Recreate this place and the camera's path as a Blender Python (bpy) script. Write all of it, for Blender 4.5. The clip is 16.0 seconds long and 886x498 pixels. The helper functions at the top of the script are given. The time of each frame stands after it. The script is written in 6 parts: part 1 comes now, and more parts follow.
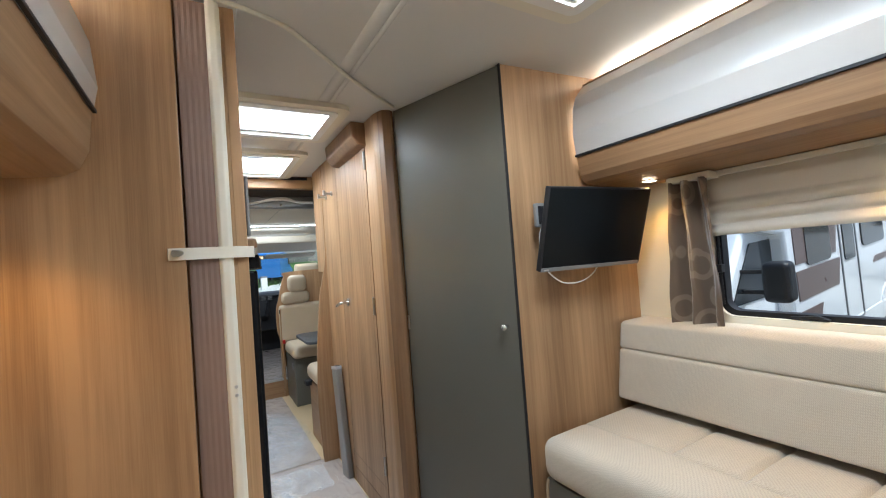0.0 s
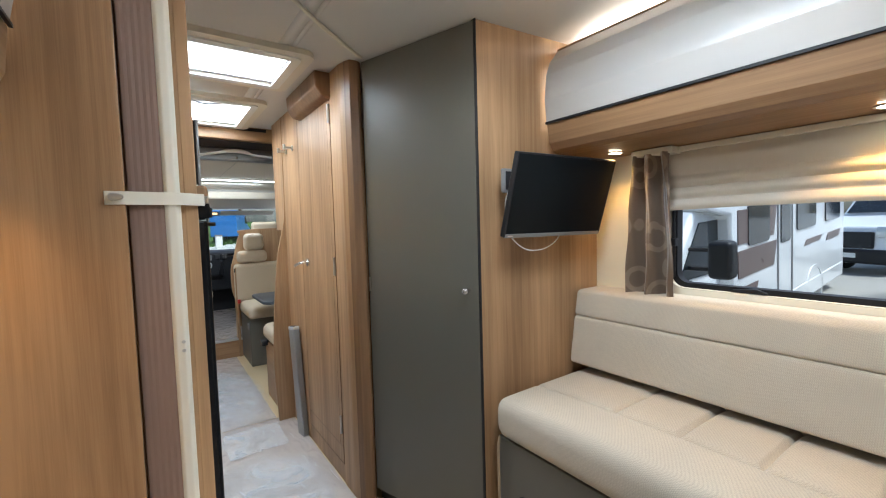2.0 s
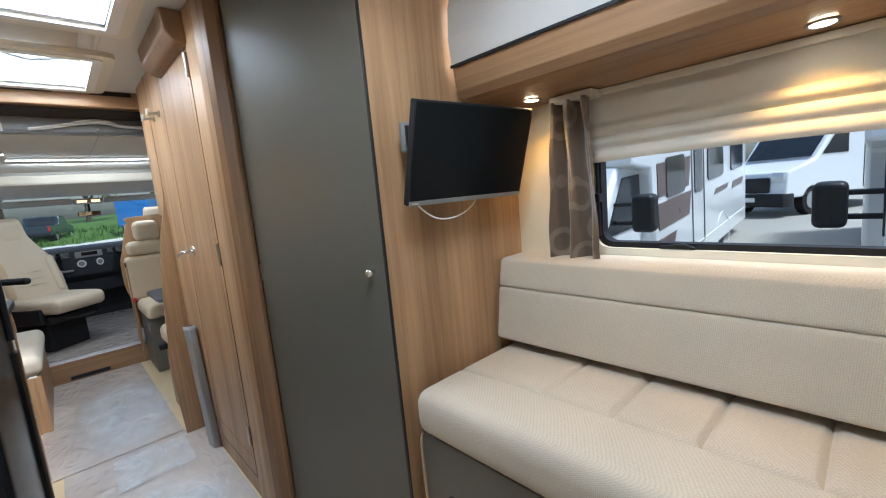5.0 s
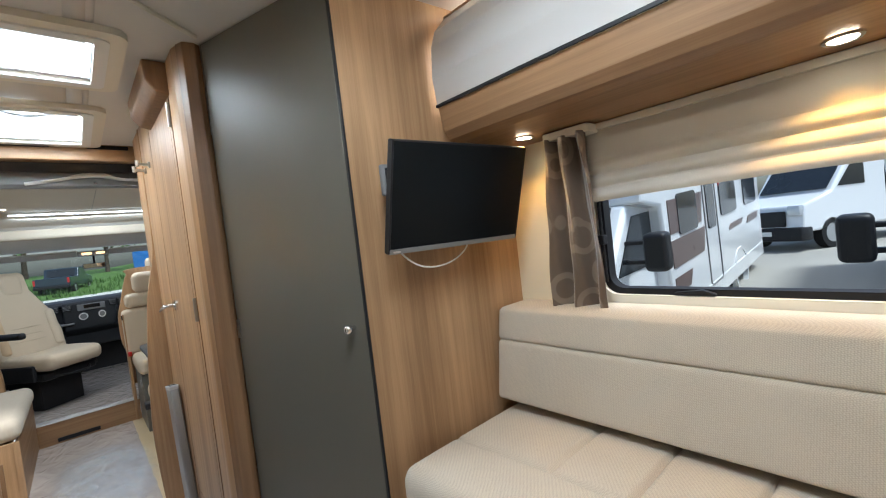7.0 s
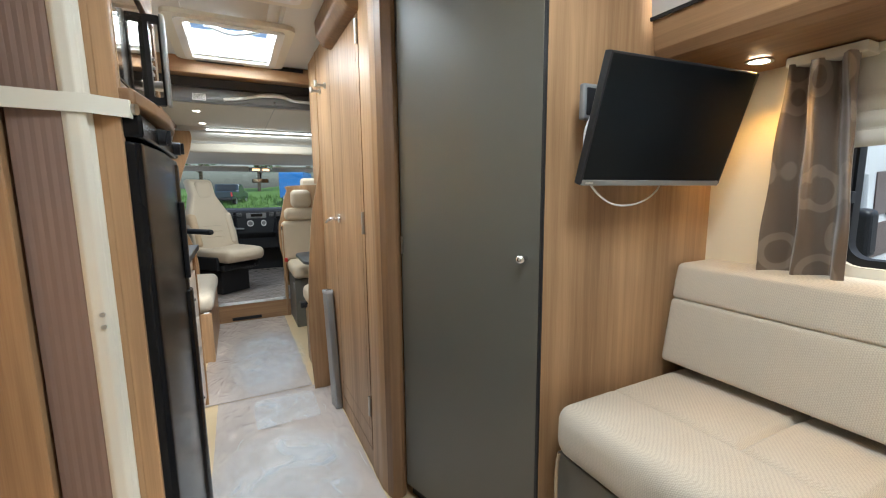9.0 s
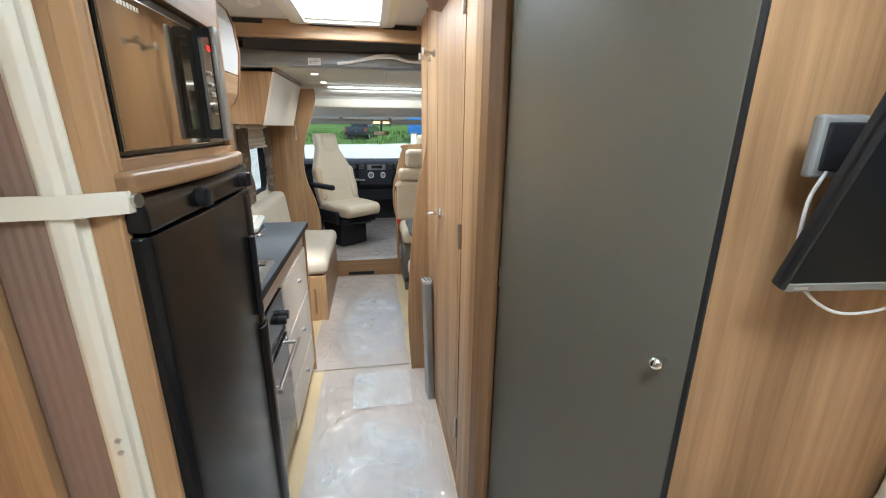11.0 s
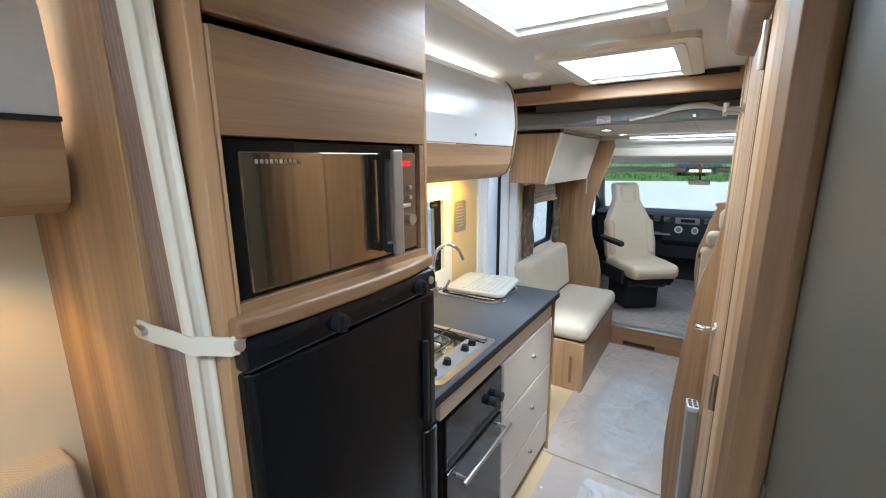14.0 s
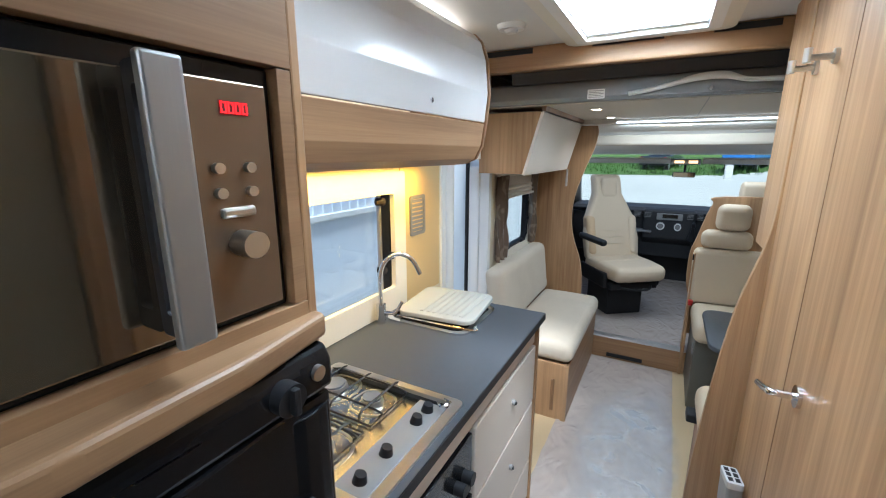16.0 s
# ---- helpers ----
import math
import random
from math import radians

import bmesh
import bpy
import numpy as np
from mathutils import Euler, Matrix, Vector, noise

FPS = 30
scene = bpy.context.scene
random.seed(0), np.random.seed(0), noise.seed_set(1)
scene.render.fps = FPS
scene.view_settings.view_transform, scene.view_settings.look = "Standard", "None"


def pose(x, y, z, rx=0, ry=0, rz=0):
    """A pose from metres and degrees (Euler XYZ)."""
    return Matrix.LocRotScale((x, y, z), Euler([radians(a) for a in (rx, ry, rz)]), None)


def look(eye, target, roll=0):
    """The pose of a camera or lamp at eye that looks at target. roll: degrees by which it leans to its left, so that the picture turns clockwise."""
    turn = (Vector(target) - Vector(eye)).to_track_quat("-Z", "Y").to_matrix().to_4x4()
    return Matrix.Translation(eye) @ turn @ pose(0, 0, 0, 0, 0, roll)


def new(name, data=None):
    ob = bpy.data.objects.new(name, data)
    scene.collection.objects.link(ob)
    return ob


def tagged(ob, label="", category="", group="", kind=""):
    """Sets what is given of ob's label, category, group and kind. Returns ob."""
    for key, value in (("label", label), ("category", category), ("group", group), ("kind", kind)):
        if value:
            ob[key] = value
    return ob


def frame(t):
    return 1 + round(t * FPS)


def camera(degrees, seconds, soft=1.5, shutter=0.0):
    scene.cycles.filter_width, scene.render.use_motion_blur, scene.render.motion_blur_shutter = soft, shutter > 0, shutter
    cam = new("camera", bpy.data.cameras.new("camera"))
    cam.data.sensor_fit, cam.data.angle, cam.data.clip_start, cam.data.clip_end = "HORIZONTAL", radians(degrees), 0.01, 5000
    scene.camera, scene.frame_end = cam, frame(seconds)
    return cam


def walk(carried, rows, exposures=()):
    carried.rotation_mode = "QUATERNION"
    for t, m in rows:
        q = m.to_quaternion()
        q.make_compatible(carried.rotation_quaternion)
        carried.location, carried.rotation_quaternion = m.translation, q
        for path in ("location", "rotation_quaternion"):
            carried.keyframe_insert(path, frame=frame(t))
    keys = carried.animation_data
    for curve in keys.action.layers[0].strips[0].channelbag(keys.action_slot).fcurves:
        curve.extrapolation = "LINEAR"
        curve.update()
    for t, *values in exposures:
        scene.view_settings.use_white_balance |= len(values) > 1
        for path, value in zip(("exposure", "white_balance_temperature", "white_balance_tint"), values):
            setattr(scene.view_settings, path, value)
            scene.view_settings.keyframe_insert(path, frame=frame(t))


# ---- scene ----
cam = camera(94.5, 16.0, soft=1.1)
PATH = [
    (0, (0.163, 0.28, 1.325), (1.169, 2.008, 1.375), -4.3),
    (0.5, (0.161, 0.294, 1.322), (1.255, 1.968, 1.343), -2.4),
    (1, (0.164, 0.299, 1.323), (1.292, 1.95, 1.284), -1.8),
    (1.5, (0.168, 0.3, 1.313), (1.303, 1.944, 1.211), -1.7),
    (2, (0.173, 0.301, 1.305), (1.319, 1.936, 1.188), -1.6),
    (2.5, (0.165, 0.31, 1.304), (1.327, 1.933, 1.174), -1.6),
    (3, (0.175, 0.308, 1.301), (1.351, 1.919, 1.158), -1.8),
    (3.5, (0.213, 0.335, 1.317), (1.432, 1.908, 1.128), -2.7),
    (4, (0.27, 0.371, 1.302), (1.543, 1.895, 1.059), -3.5),
    (4.5, (0.352, 0.405, 1.291), (1.678, 1.876, 1.009), -4.5),
    (4.7, (0.381, 0.408, 1.288), (1.727, 1.859, 0.994), -5.1),
    (6.8, (0.569, 0.447, 1.291), (1.931, 1.909, 1.205), -7.3),
    (7, (0.566, 0.454, 1.291), (1.901, 1.941, 1.22), -6.7),
    (7.5, (0.53, 0.462, 1.302), (1.786, 2.016, 1.22), -4.8),
    (8, (0.474, 0.481, 1.287), (1.622, 2.115, 1.17), -2.8),
    (8.5, (0.418, 0.531, 1.27), (1.442, 2.239, 1.081), -1.2),
    (9, (0.429, 0.611, 1.24), (1.317, 2.382, 0.962), -0.6),
    (9.2, (0.466, 0.675, 1.224), (1.295, 2.465, 0.894), -0.4),
    (11.3, (0.62, 0.904, 1.52), (0.842, 2.807, 0.944), 1.1),
    (11.5, (0.638, 0.912, 1.534), (0.782, 2.826, 0.972), 1.5),
    (12, (0.644, 1.014, 1.556), (0.582, 2.945, 1.039), 1.9),
    (12.5, (0.655, 1.083, 1.578), (0.35, 2.997, 1.085), 1.6),
    (13, (0.707, 1.137, 1.6), (0.107, 2.988, 1.138), 1.2),
    (13.5, (0.809, 1.174, 1.623), (-0.08, 2.912, 1.191), 0.9),
    (14, (0.832, 1.203, 1.645), (-0.231, 2.844, 1.222), -0.4),
    (14.5, (0.748, 1.286, 1.642), (-0.35, 2.901, 1.209), -0.4),
    (15, (0.631, 1.415, 1.645), (-0.398, 3.066, 1.181), -0.1),
    (15.5, (0.598, 1.554, 1.629), (-0.381, 3.233, 1.154), 0.2),
    (16, (0.61, 1.687, 1.6), (-0.322, 3.397, 1.144), 0.1),
]
walk(cam, [(t, look(eye, target, roll)) for t, eye, target, roll in PATH], [(0.0, 0.14, 5900, 7), (2.5, 0.09, 5900, 7), (4.5, 0.03, 5700, 7), (7.0, 0.03, 5950, 7), (9.0, 0.20, 6150, 6), (11.5, 0.38, 6050, 6), (13.0, 0.33, 5700, 6), (14.5, 0.14, 5520, 6), (15.5, 0.15, 5600, 6), (16.0, 0.07, 5550, 6)])

# ---- light ----
world = bpy.data.worlds.new("sky")
scene.world = world
world.use_nodes = True
wn = world.node_tree.nodes
sky = wn.new("ShaderNodeTexSky")
sky.sky_type, sky.sun_disc, sky.sun_elevation, sky.sun_rotation = "NISHITA", False, radians(62), radians(152)
sky.air_density, sky.dust_density, sky.ozone_density = 1.0, 3.0, 1.0
wn["Background"].inputs["Strength"].default_value = 0.15
world.node_tree.links.new(sky.outputs["Color"], wn["Background"].inputs["Color"])


def lamp(name, kind, m, power, color, size=0.1, size_y=None, spread=180.0):
    """A lamp of the place; power in watts, or the sun's strength."""
    data = bpy.data.lights.new(name, kind)
    data.energy, data.color = power, color
    if kind == "AREA":
        data.shape, data.size, data.size_y = "RECTANGLE", size, size_y or size
        data.spread = radians(spread)
    elif kind == "SUN":
        data.angle = radians(size)
    elif kind == "SPOT":
        data.spot_size, data.spot_blend, data.shadow_soft_size = radians(spread), 0.6, size
    ob = new(name, data)
    ob.matrix_basis = m
    return ob


sun_way = Vector((math.sin(radians(152)) * math.cos(radians(62)), math.cos(radians(152)) * math.cos(radians(62)), math.sin(radians(62))))
lamp("sun", "SUN", look(sun_way * 20, (0, 0, 0)), 4.8, (1.0, 0.96, 0.9), 12)
WARM, NEUTRAL, COOL = (1.0, 0.53, 0.13), (1.0, 0.95, 0.87), (0.86, 0.94, 1.0)
CEIL = 2.05
# LED strips above the lockers
lamp("strip_light_right", "AREA", pose(1.69, 0.29, 2.005, 180, 0, 0), 12.5, NEUTRAL, 0.10, 2.1)
lamp("strip_light_left", "AREA", pose(-0.25, 0.35, 1.985, 180, 0, 0), 15, NEUTRAL, 0.10, 2.1)
lamp("strip_light_kitchen", "AREA", pose(-0.19, 2.58, 2.0, 180, 0, 0), 3.2, NEUTRAL, 0.10, 1.1)
# daylight through the roof lights
lamp("roof_light_day_rear", "AREA", pose(0.48, 2.317, CEIL + 0.10), 12, COOL, 0.40, 0.35)
lamp("roof_light_day_front", "AREA", pose(0.47, 3.20, CEIL + 0.10), 19, COOL, 0.385, 0.53)
lamp("roof_light_day_lounge", "AREA", pose(0.87, 0.82, CEIL + 0.10), 19, COOL, 0.485, 0.485)
# warm downlights under the lockers
for sx, sy in ((1.69, 1.254), (1.69, 0.506), (1.69, -0.224)):
    lamp("downlight_lamp", "SPOT", pose(sx, sy, 1.562), 6.0, WARM, 0.02, spread=112)
for sx, sy in ((-0.22, 1.222), (-0.22, 0.552), (-0.22, -0.198)):
    lamp("downlight_lamp", "SPOT", pose(sx, sy, 1.535), 5.4, WARM, 0.02, spread=125)
lamp("worktop_light", "AREA", pose(-0.25, 2.68, 1.535, 0, 36, 0), 6.5, (1.0, 0.58, 0.12), 0.04, 1.05, 130)
for sx, sy in ((0.222, 4.114), (0.223, 4.714)):
    lamp("downlight_lamp", "SPOT", pose(sx, sy, 1.805), 4, NEUTRAL, 0.02, spread=140)
lamp("bed_strip_lamp", "AREA", pose(0.70, 5.03, 1.785, 30, 0, 0), 10.0, COOL, 0.9, 0.03)


# ---- materials ----
def nodes(name):
    m = bpy.data.materials.new(name)
    m.use_nodes = True
    return m, m.node_tree.nodes, m.node_tree.links, m.node_tree.nodes["Principled BSDF"]


def plain(name, color, rough=0.5, metal=0.0, vary=0.08, scale=6.0, grain=140.0, bump=0.03, coat=0.0, stretch=(1, 1, 1)):
    """Paint, plastic, metal or cloth: two scales of unevenness in colour, gloss and relief."""
    m, n, l, b = nodes(name)
    co, mp = n.new("ShaderNodeTexCoord"), n.new("ShaderNodeMapping")
    mp.inputs["Scale"].default_value = stretch
    l.new(co.outputs["Object"], mp.inputs["Vector"])
    big, fine = n.new("ShaderNodeTexNoise"), n.new("ShaderNodeTexNoise")
    big.inputs["Scale"].default_value, big.inputs["Detail"].default_value = scale, 3
    fine.inputs["Scale"].default_value, fine.inputs["Detail"].default_value = grain, 2
    for t in (big, fine):
        l.new(mp.outputs["Vector"], t.inputs["Vector"])
    mix = n.new("ShaderNodeMix")
    mix.data_type = "RGBA"
    mix.inputs["A"].default_value = (*[c * (1 - vary) for c in color], 1)
    mix.inputs["B"].default_value = (*[min(1, c * (1 + vary)) for c in color], 1)
    l.new(big.outputs["Fac"], mix.inputs["Factor"])
    l.new(mix.outputs["Result"], b.inputs["Base Color"])
    rr = n.new("ShaderNodeMapRange")
    rr.inputs["To Min"].default_value, rr.inputs["To Max"].default_value = max(0.02, rough * 0.8), min(1, rough * 1.2)
    l.new(big.outputs["Fac"], rr.inputs["Value"])
    l.new(rr.outputs["Result"], b.inputs["Roughness"])
    b.inputs["Specular IOR Level"].default_value = 0.25 if max(color) < 0.03 and rough > 0.2 else 0.5
    b.inputs["Metallic"].default_value, b.inputs["Coat Weight"].default_value = metal, coat
    b.inputs["Coat Roughness"].default_value = 0.08
    if bump:
        bp = n.new("ShaderNodeBump")
        bp.inputs["Strength"].default_value, bp.inputs["Distance"].default_value = bump, 0.002
        l.new(fine.outputs["Fac"], bp.inputs["Height"])
        l.new(bp.outputs["Normal"], b.inputs["Normal"])
    return m


def wood(name, light, dark, axis="z", rough=0.42, figure=1.0):
    """Foil-faced furniture board with the grain along one axis: broad figure, streaks and pores."""
    m, n, l, b = nodes(name)
    co = n.new("ShaderNodeTexCoord")
    def layer(along, across, detail, warp):
        mp, t = n.new("ShaderNodeMapping"), n.new("ShaderNodeTexNoise")
        mp.inputs["Scale"].default_value = [along if a == axis else across for a in "xyz"]
        t.inputs["Scale"].default_value, t.inputs["Detail"].default_value, t.inputs["Distortion"].default_value = 1.0, detail, warp
        l.new(co.outputs["Object"], mp.inputs["Vector"])
        l.new(mp.outputs["Vector"], t.inputs["Vector"])
        return t.outputs["Fac"]
    broad, streak, pore = layer(0.7, 7.0, 3, 0.7 * figure), layer(1.2, 60.0, 4, 0.4), layer(9.0, 420.0, 2, 0.0)
    def add(a, b2, f):
        x = n.new("ShaderNodeMath")
        x.operation = "MULTIPLY_ADD"
        l.new(a, x.inputs[0])
        x.inputs[1].default_value = f
        if isinstance(b2, float):
            x.inputs[2].default_value = b2
        else:
            l.new(b2, x.inputs[2])
        return x.outputs[0]
    f = add(broad, add(streak, add(pore, -0.14, 0.16), 0.36), 0.80)
    ramp = n.new("ShaderNodeValToRGB")
    e = ramp.color_ramp.elements
    e[0].position, e[0].color = 0.36, (*dark, 1)
    e[1].position, e[1].color = 0.66, (*light, 1)
    l.new(f, ramp.inputs["Fac"])
    l.new(ramp.outputs["Color"], b.inputs["Base Color"])
    rr = n.new("ShaderNodeMapRange")
    rr.inputs["To Min"].default_value, rr.inputs["To Max"].default_value = rough + 0.08, rough - 0.04
    l.new(streak, rr.inputs["Value"])
    l.new(rr.outputs["Result"], b.inputs["Roughness"])
    bp = n.new("ShaderNodeBump")
    bp.inputs["Strength"].default_value, bp.inputs["Distance"].default_value = 0.05, 0.001
    l.new(pore, bp.inputs["Height"])
    l.new(bp.outputs["Normal"], b.inputs["Normal"])
    return m


def fabric(name, color, scale=300.0, strength=0.32, dark=0.75):
    """Woven upholstery: a small diamond weave in relief and tone, with broad soiling."""
    m, n, l, b = nodes(name)
    co, mp, ck, big = n.new("ShaderNodeTexCoord"), n.new("ShaderNodeMapping"), n.new("ShaderNodeTexVoronoi"), n.new("ShaderNodeTexNoise")
    mp.inputs["Rotation"].default_value = (radians(20), radians(15), radians(45))
    ck.inputs["Scale"].default_value, ck.inputs["Randomness"].default_value = scale, 0.25
    big.inputs["Scale"].default_value, big.inputs["Detail"].default_value = 4.0, 4
    l.new(co.outputs["Object"], mp.inputs["Vector"])
    l.new(mp.outputs["Vector"], ck.inputs["Vector"])
    l.new(co.outputs["Object"], big.inputs["Vector"])
    ramp, mix = n.new("ShaderNodeValToRGB"), n.new("ShaderNodeMix")
    e = ramp.color_ramp.elements
    e[0].position, e[0].color = 0.25, (*color, 1)
    e[1].position, e[1].color = 0.75, (*[c * dark for c in color], 1)
    l.new(ck.outputs["Distance"], ramp.inputs["Fac"])
    mix.data_type, mix.blend_type = "RGBA", "MULTIPLY"
    mix.inputs["Factor"].default_value = 0.25
    l.new(ramp.outputs["Color"], mix.inputs["A"])
    l.new(big.outputs["Fac"], mix.inputs["B"])
    l.new(mix.outputs["Result"], b.inputs["Base Color"])
    b.inputs["Roughness"].default_value = 0.9
    b.inputs["Sheen Weight"].default_value = 0.15
    bp = n.new("ShaderNodeBump")
    bp.invert = True
    bp.inputs["Strength"].default_value, bp.inputs["Distance"].default_value = strength, 0.002
    l.new(ck.outputs["Distance"], bp.inputs["Height"])
    l.new(bp.outputs["Normal"], b.inputs["Normal"])
    return m


def glow(name, color, strength):
    m, n, l, b = nodes(name)
    b.inputs["Base Color"].default_value = (*color, 1)
    b.inputs["Emission Color"].default_value = (*color, 1)
    b.inputs["Emission Strength"].default_value = strength
    return m


def glass(name, color=(1, 1, 1), rough=0.0):
    """Thin pane: mostly clear, with a real reflection."""
    m, n, l, b = nodes(name)
    tr, gl, mx, fr = n.new("ShaderNodeBsdfTransparent"), n.new("ShaderNodeBsdfGlossy"), n.new("ShaderNodeMixShader"), n.new("ShaderNodeLayerWeight")
    tr.inputs["Color"].default_value = (*color, 1)
    gl.inputs["Roughness"].default_value = rough
    fr.inputs["Blend"].default_value = 0.12
    l.new(fr.outputs["Facing"], mx.inputs["Fac"])
    l.new(tr.outputs["BSDF"], mx.inputs[1])
    l.new(gl.outputs["BSDF"], mx.inputs[2])
    l.new(mx.outputs["Shader"], n["Material Output"].inputs["Surface"])
    return m


LIGHT, DARK = (0.475, 0.292, 0.152), (0.255, 0.141, 0.067)
WOOD_Z = wood("walnut_board_upright", LIGHT, DARK, "z")
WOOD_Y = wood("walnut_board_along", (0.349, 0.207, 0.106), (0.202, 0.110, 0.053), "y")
WOOD_X = wood("walnut_board_across", (0.388, 0.225, 0.110), (0.229, 0.120, 0.056), "x")
WOOD_TRIM = wood("walnut_trim", (0.281, 0.158, 0.080), (0.167, 0.090, 0.045), "z")
PLEAT = wood("brown_pleat", (0.235, 0.155, 0.122), (0.19, 0.122, 0.096), "z", 0.5)
GREY_DOOR = plain("grey_lacquer", (0.118, 0.112, 0.092), 0.44, 0.0, 0.05, 3, 300, 0.04)
WHITE_GLOSS = plain("white_gloss_lacquer", (0.53, 0.515, 0.50), 0.22, 0, 0.02, 2, 60, 0.0, 0.2)
CEILING = plain("ceiling_lining", (0.66, 0.64, 0.61), 0.6, 0, 0.03, 2, 260, 0.05)
CREAM_WALL = plain("cream_wall_lining", (0.72, 0.64, 0.48), 0.6, 0, 0.04, 3, 200, 0.08)
CREAM_PLASTIC = plain("cream_plastic", (0.72, 0.68, 0.58), 0.4, 0, 0.03, 3, 100, 0.02)
WHITE_PLASTIC = plain("white_plastic", (0.78, 0.78, 0.76), 0.35, 0, 0.03, 3, 100, 0.02)
UPHOLSTERY = fabric("cream_woven_upholstery", (0.686, 0.600, 0.478))
LEATHER = plain("cream_leather", (0.56, 0.46, 0.335), 0.5, 0, 0.06, 5, 260, 0.12)
TAN = plain("tan_bars_and_sunlit_bolster", (0.50, 0.36, 0.22), 0.6, 0, 0.08, 6, 220, 0.1)
BLACK = plain("black_plastic", (0.018, 0.018, 0.02), 0.45, 0, 0.2, 8, 220, 0.06)
BLACK_GLOSS = plain("black_gloss", (0.010, 0.010, 0.012), 0.12, 0, 0.2, 3, 30, 0.0)
SCREEN = plain("screen_glass", (0.005, 0.007, 0.009), 0.30, 0, 0.1, 2, 30, 0.0)
SCREEN.node_tree.nodes["Principled BSDF"].inputs["Specular IOR Level"].default_value = 0.12
CHROME = plain("chrome", (0.75, 0.75, 0.76), 0.12, 1.0, 0.03, 9, 60, 0.0)
STEEL = plain("brushed_steel", (0.55, 0.54, 0.52), 0.32, 1.0, 0.06, 12, 200, 0.05, stretch=(1, 12, 1))
ALU = plain("grey_aluminium", (0.36, 0.37, 0.38), 0.38, 0.8, 0.05, 9, 300, 0.04, stretch=(1, 1, 0.1))
FRIDGE_BLACK = plain("fridge_black_gloss", (0.007, 0.0075, 0.009), 0.24, 0, 0.2, 3, 30, 0.0)
CLEAR = glass("clear_glass", (0.93, 0.96, 0.96))
FROST = plain("frosted_pane", (0.6, 0.66, 0.7), 0.6)
BARE = plain("bare_beige_vinyl", (0.60, 0.46, 0.27), 0.35, 0, 0.06, 6, 120, 0.05)
LED = glow("led_strip", (1.0, 0.95, 0.86), 9.0)
SPOT_ON = glow("downlight_lens", (1.0, 0.88, 0.66), 14.0)


# ---- building helpers ----
def box(bm, x0, x1, y0, y1, z0, z1, bevel=0.0, seg=2):
    got = bmesh.ops.create_cube(bm, size=1.0, matrix=Matrix.LocRotScale(((x0 + x1) / 2, (y0 + y1) / 2, (z0 + z1) / 2), None, (x1 - x0, y1 - y0, z1 - z0)))
    if bevel:
        edges = {e for v in got["verts"] for e in v.link_edges}
        bmesh.ops.bevel(bm, geom=list(edges), offset=bevel, segments=seg, profile=0.5, affect="EDGES", clamp_overlap=True)
    return bm


def boxes(*rows, bevel=0.0):
    bm = bmesh.new()
    for r in rows:
        b2 = bmesh.new()
        box(b2, *r, bevel=bevel)
        me = bpy.data.meshes.new("tmp")
        b2.to_mesh(me)
        bm.from_mesh(me)
        bpy.data.meshes.remove(me)
        b2.free()
    return bm


def one(x0, x1, y0, y1, z0, z1, bevel=0.003, seg=2):
    return box(bmesh.new(), x0, x1, y0, y1, z0, z1, bevel, seg)


def rod(a, b, r, sides=16, r2=None, bm=None):
    bm = bm or bmesh.new()
    a, b = Vector(a), Vector(b)
    m = Matrix.Translation((a + b) / 2) @ (b - a).to_track_quat("Z", "Y").to_matrix().to_4x4()
    bmesh.ops.create_cone(bm, cap_ends=True, segments=sides, radius1=r, radius2=r if r2 is None else r2, depth=(b - a).length, matrix=m)
    return bm


def prism(points, axis, a, b, bevel=0.0, seg=2):
    """A flat outline pushed from a to b along an axis; points give the other two coordinates in order."""
    bm = bmesh.new()
    def at(p, v):
        return {"x": (v, p[0], p[1]), "y": (p[0], v, p[1]), "z": (p[0], p[1], v)}[axis]
    lo, hi = [bm.verts.new(at(p, a)) for p in points], [bm.verts.new(at(p, b)) for p in points]
    bm.faces.new(lo)
    bm.faces.new(hi)
    for i in range(len(points)):
        j = (i + 1) % len(points)
        bm.faces.new((lo[i], lo[j], hi[j], hi[i]))
    bmesh.ops.recalc_face_normals(bm, faces=bm.faces)
    if bevel:
        bmesh.ops.bevel(bm, geom=[e for e in bm.edges], offset=bevel, segments=seg, profile=0.5, affect="EDGES", clamp_overlap=True)
    return bm


def curve_through(points, steps=10):
    """Smooth points through the given ones (Catmull-Rom)."""
    p = [Vector(q) for q in points]
    p = [2 * p[0] - p[1], *p, 2 * p[-1] - p[-2]]
    out = []
    for i in range(1, len(p) - 2):
        for s in range(steps):
            t = s / steps
            out.append(0.5 * (2 * p[i] + (p[i + 1] - p[i - 1]) * t + (2 * p[i - 1] - 5 * p[i] + 4 * p[i + 1] - p[i + 2]) * t * t
                              + (3 * p[i] - p[i - 1] - 3 * p[i + 1] + p[i + 2]) * t ** 3))
    return out + [p[-2]]


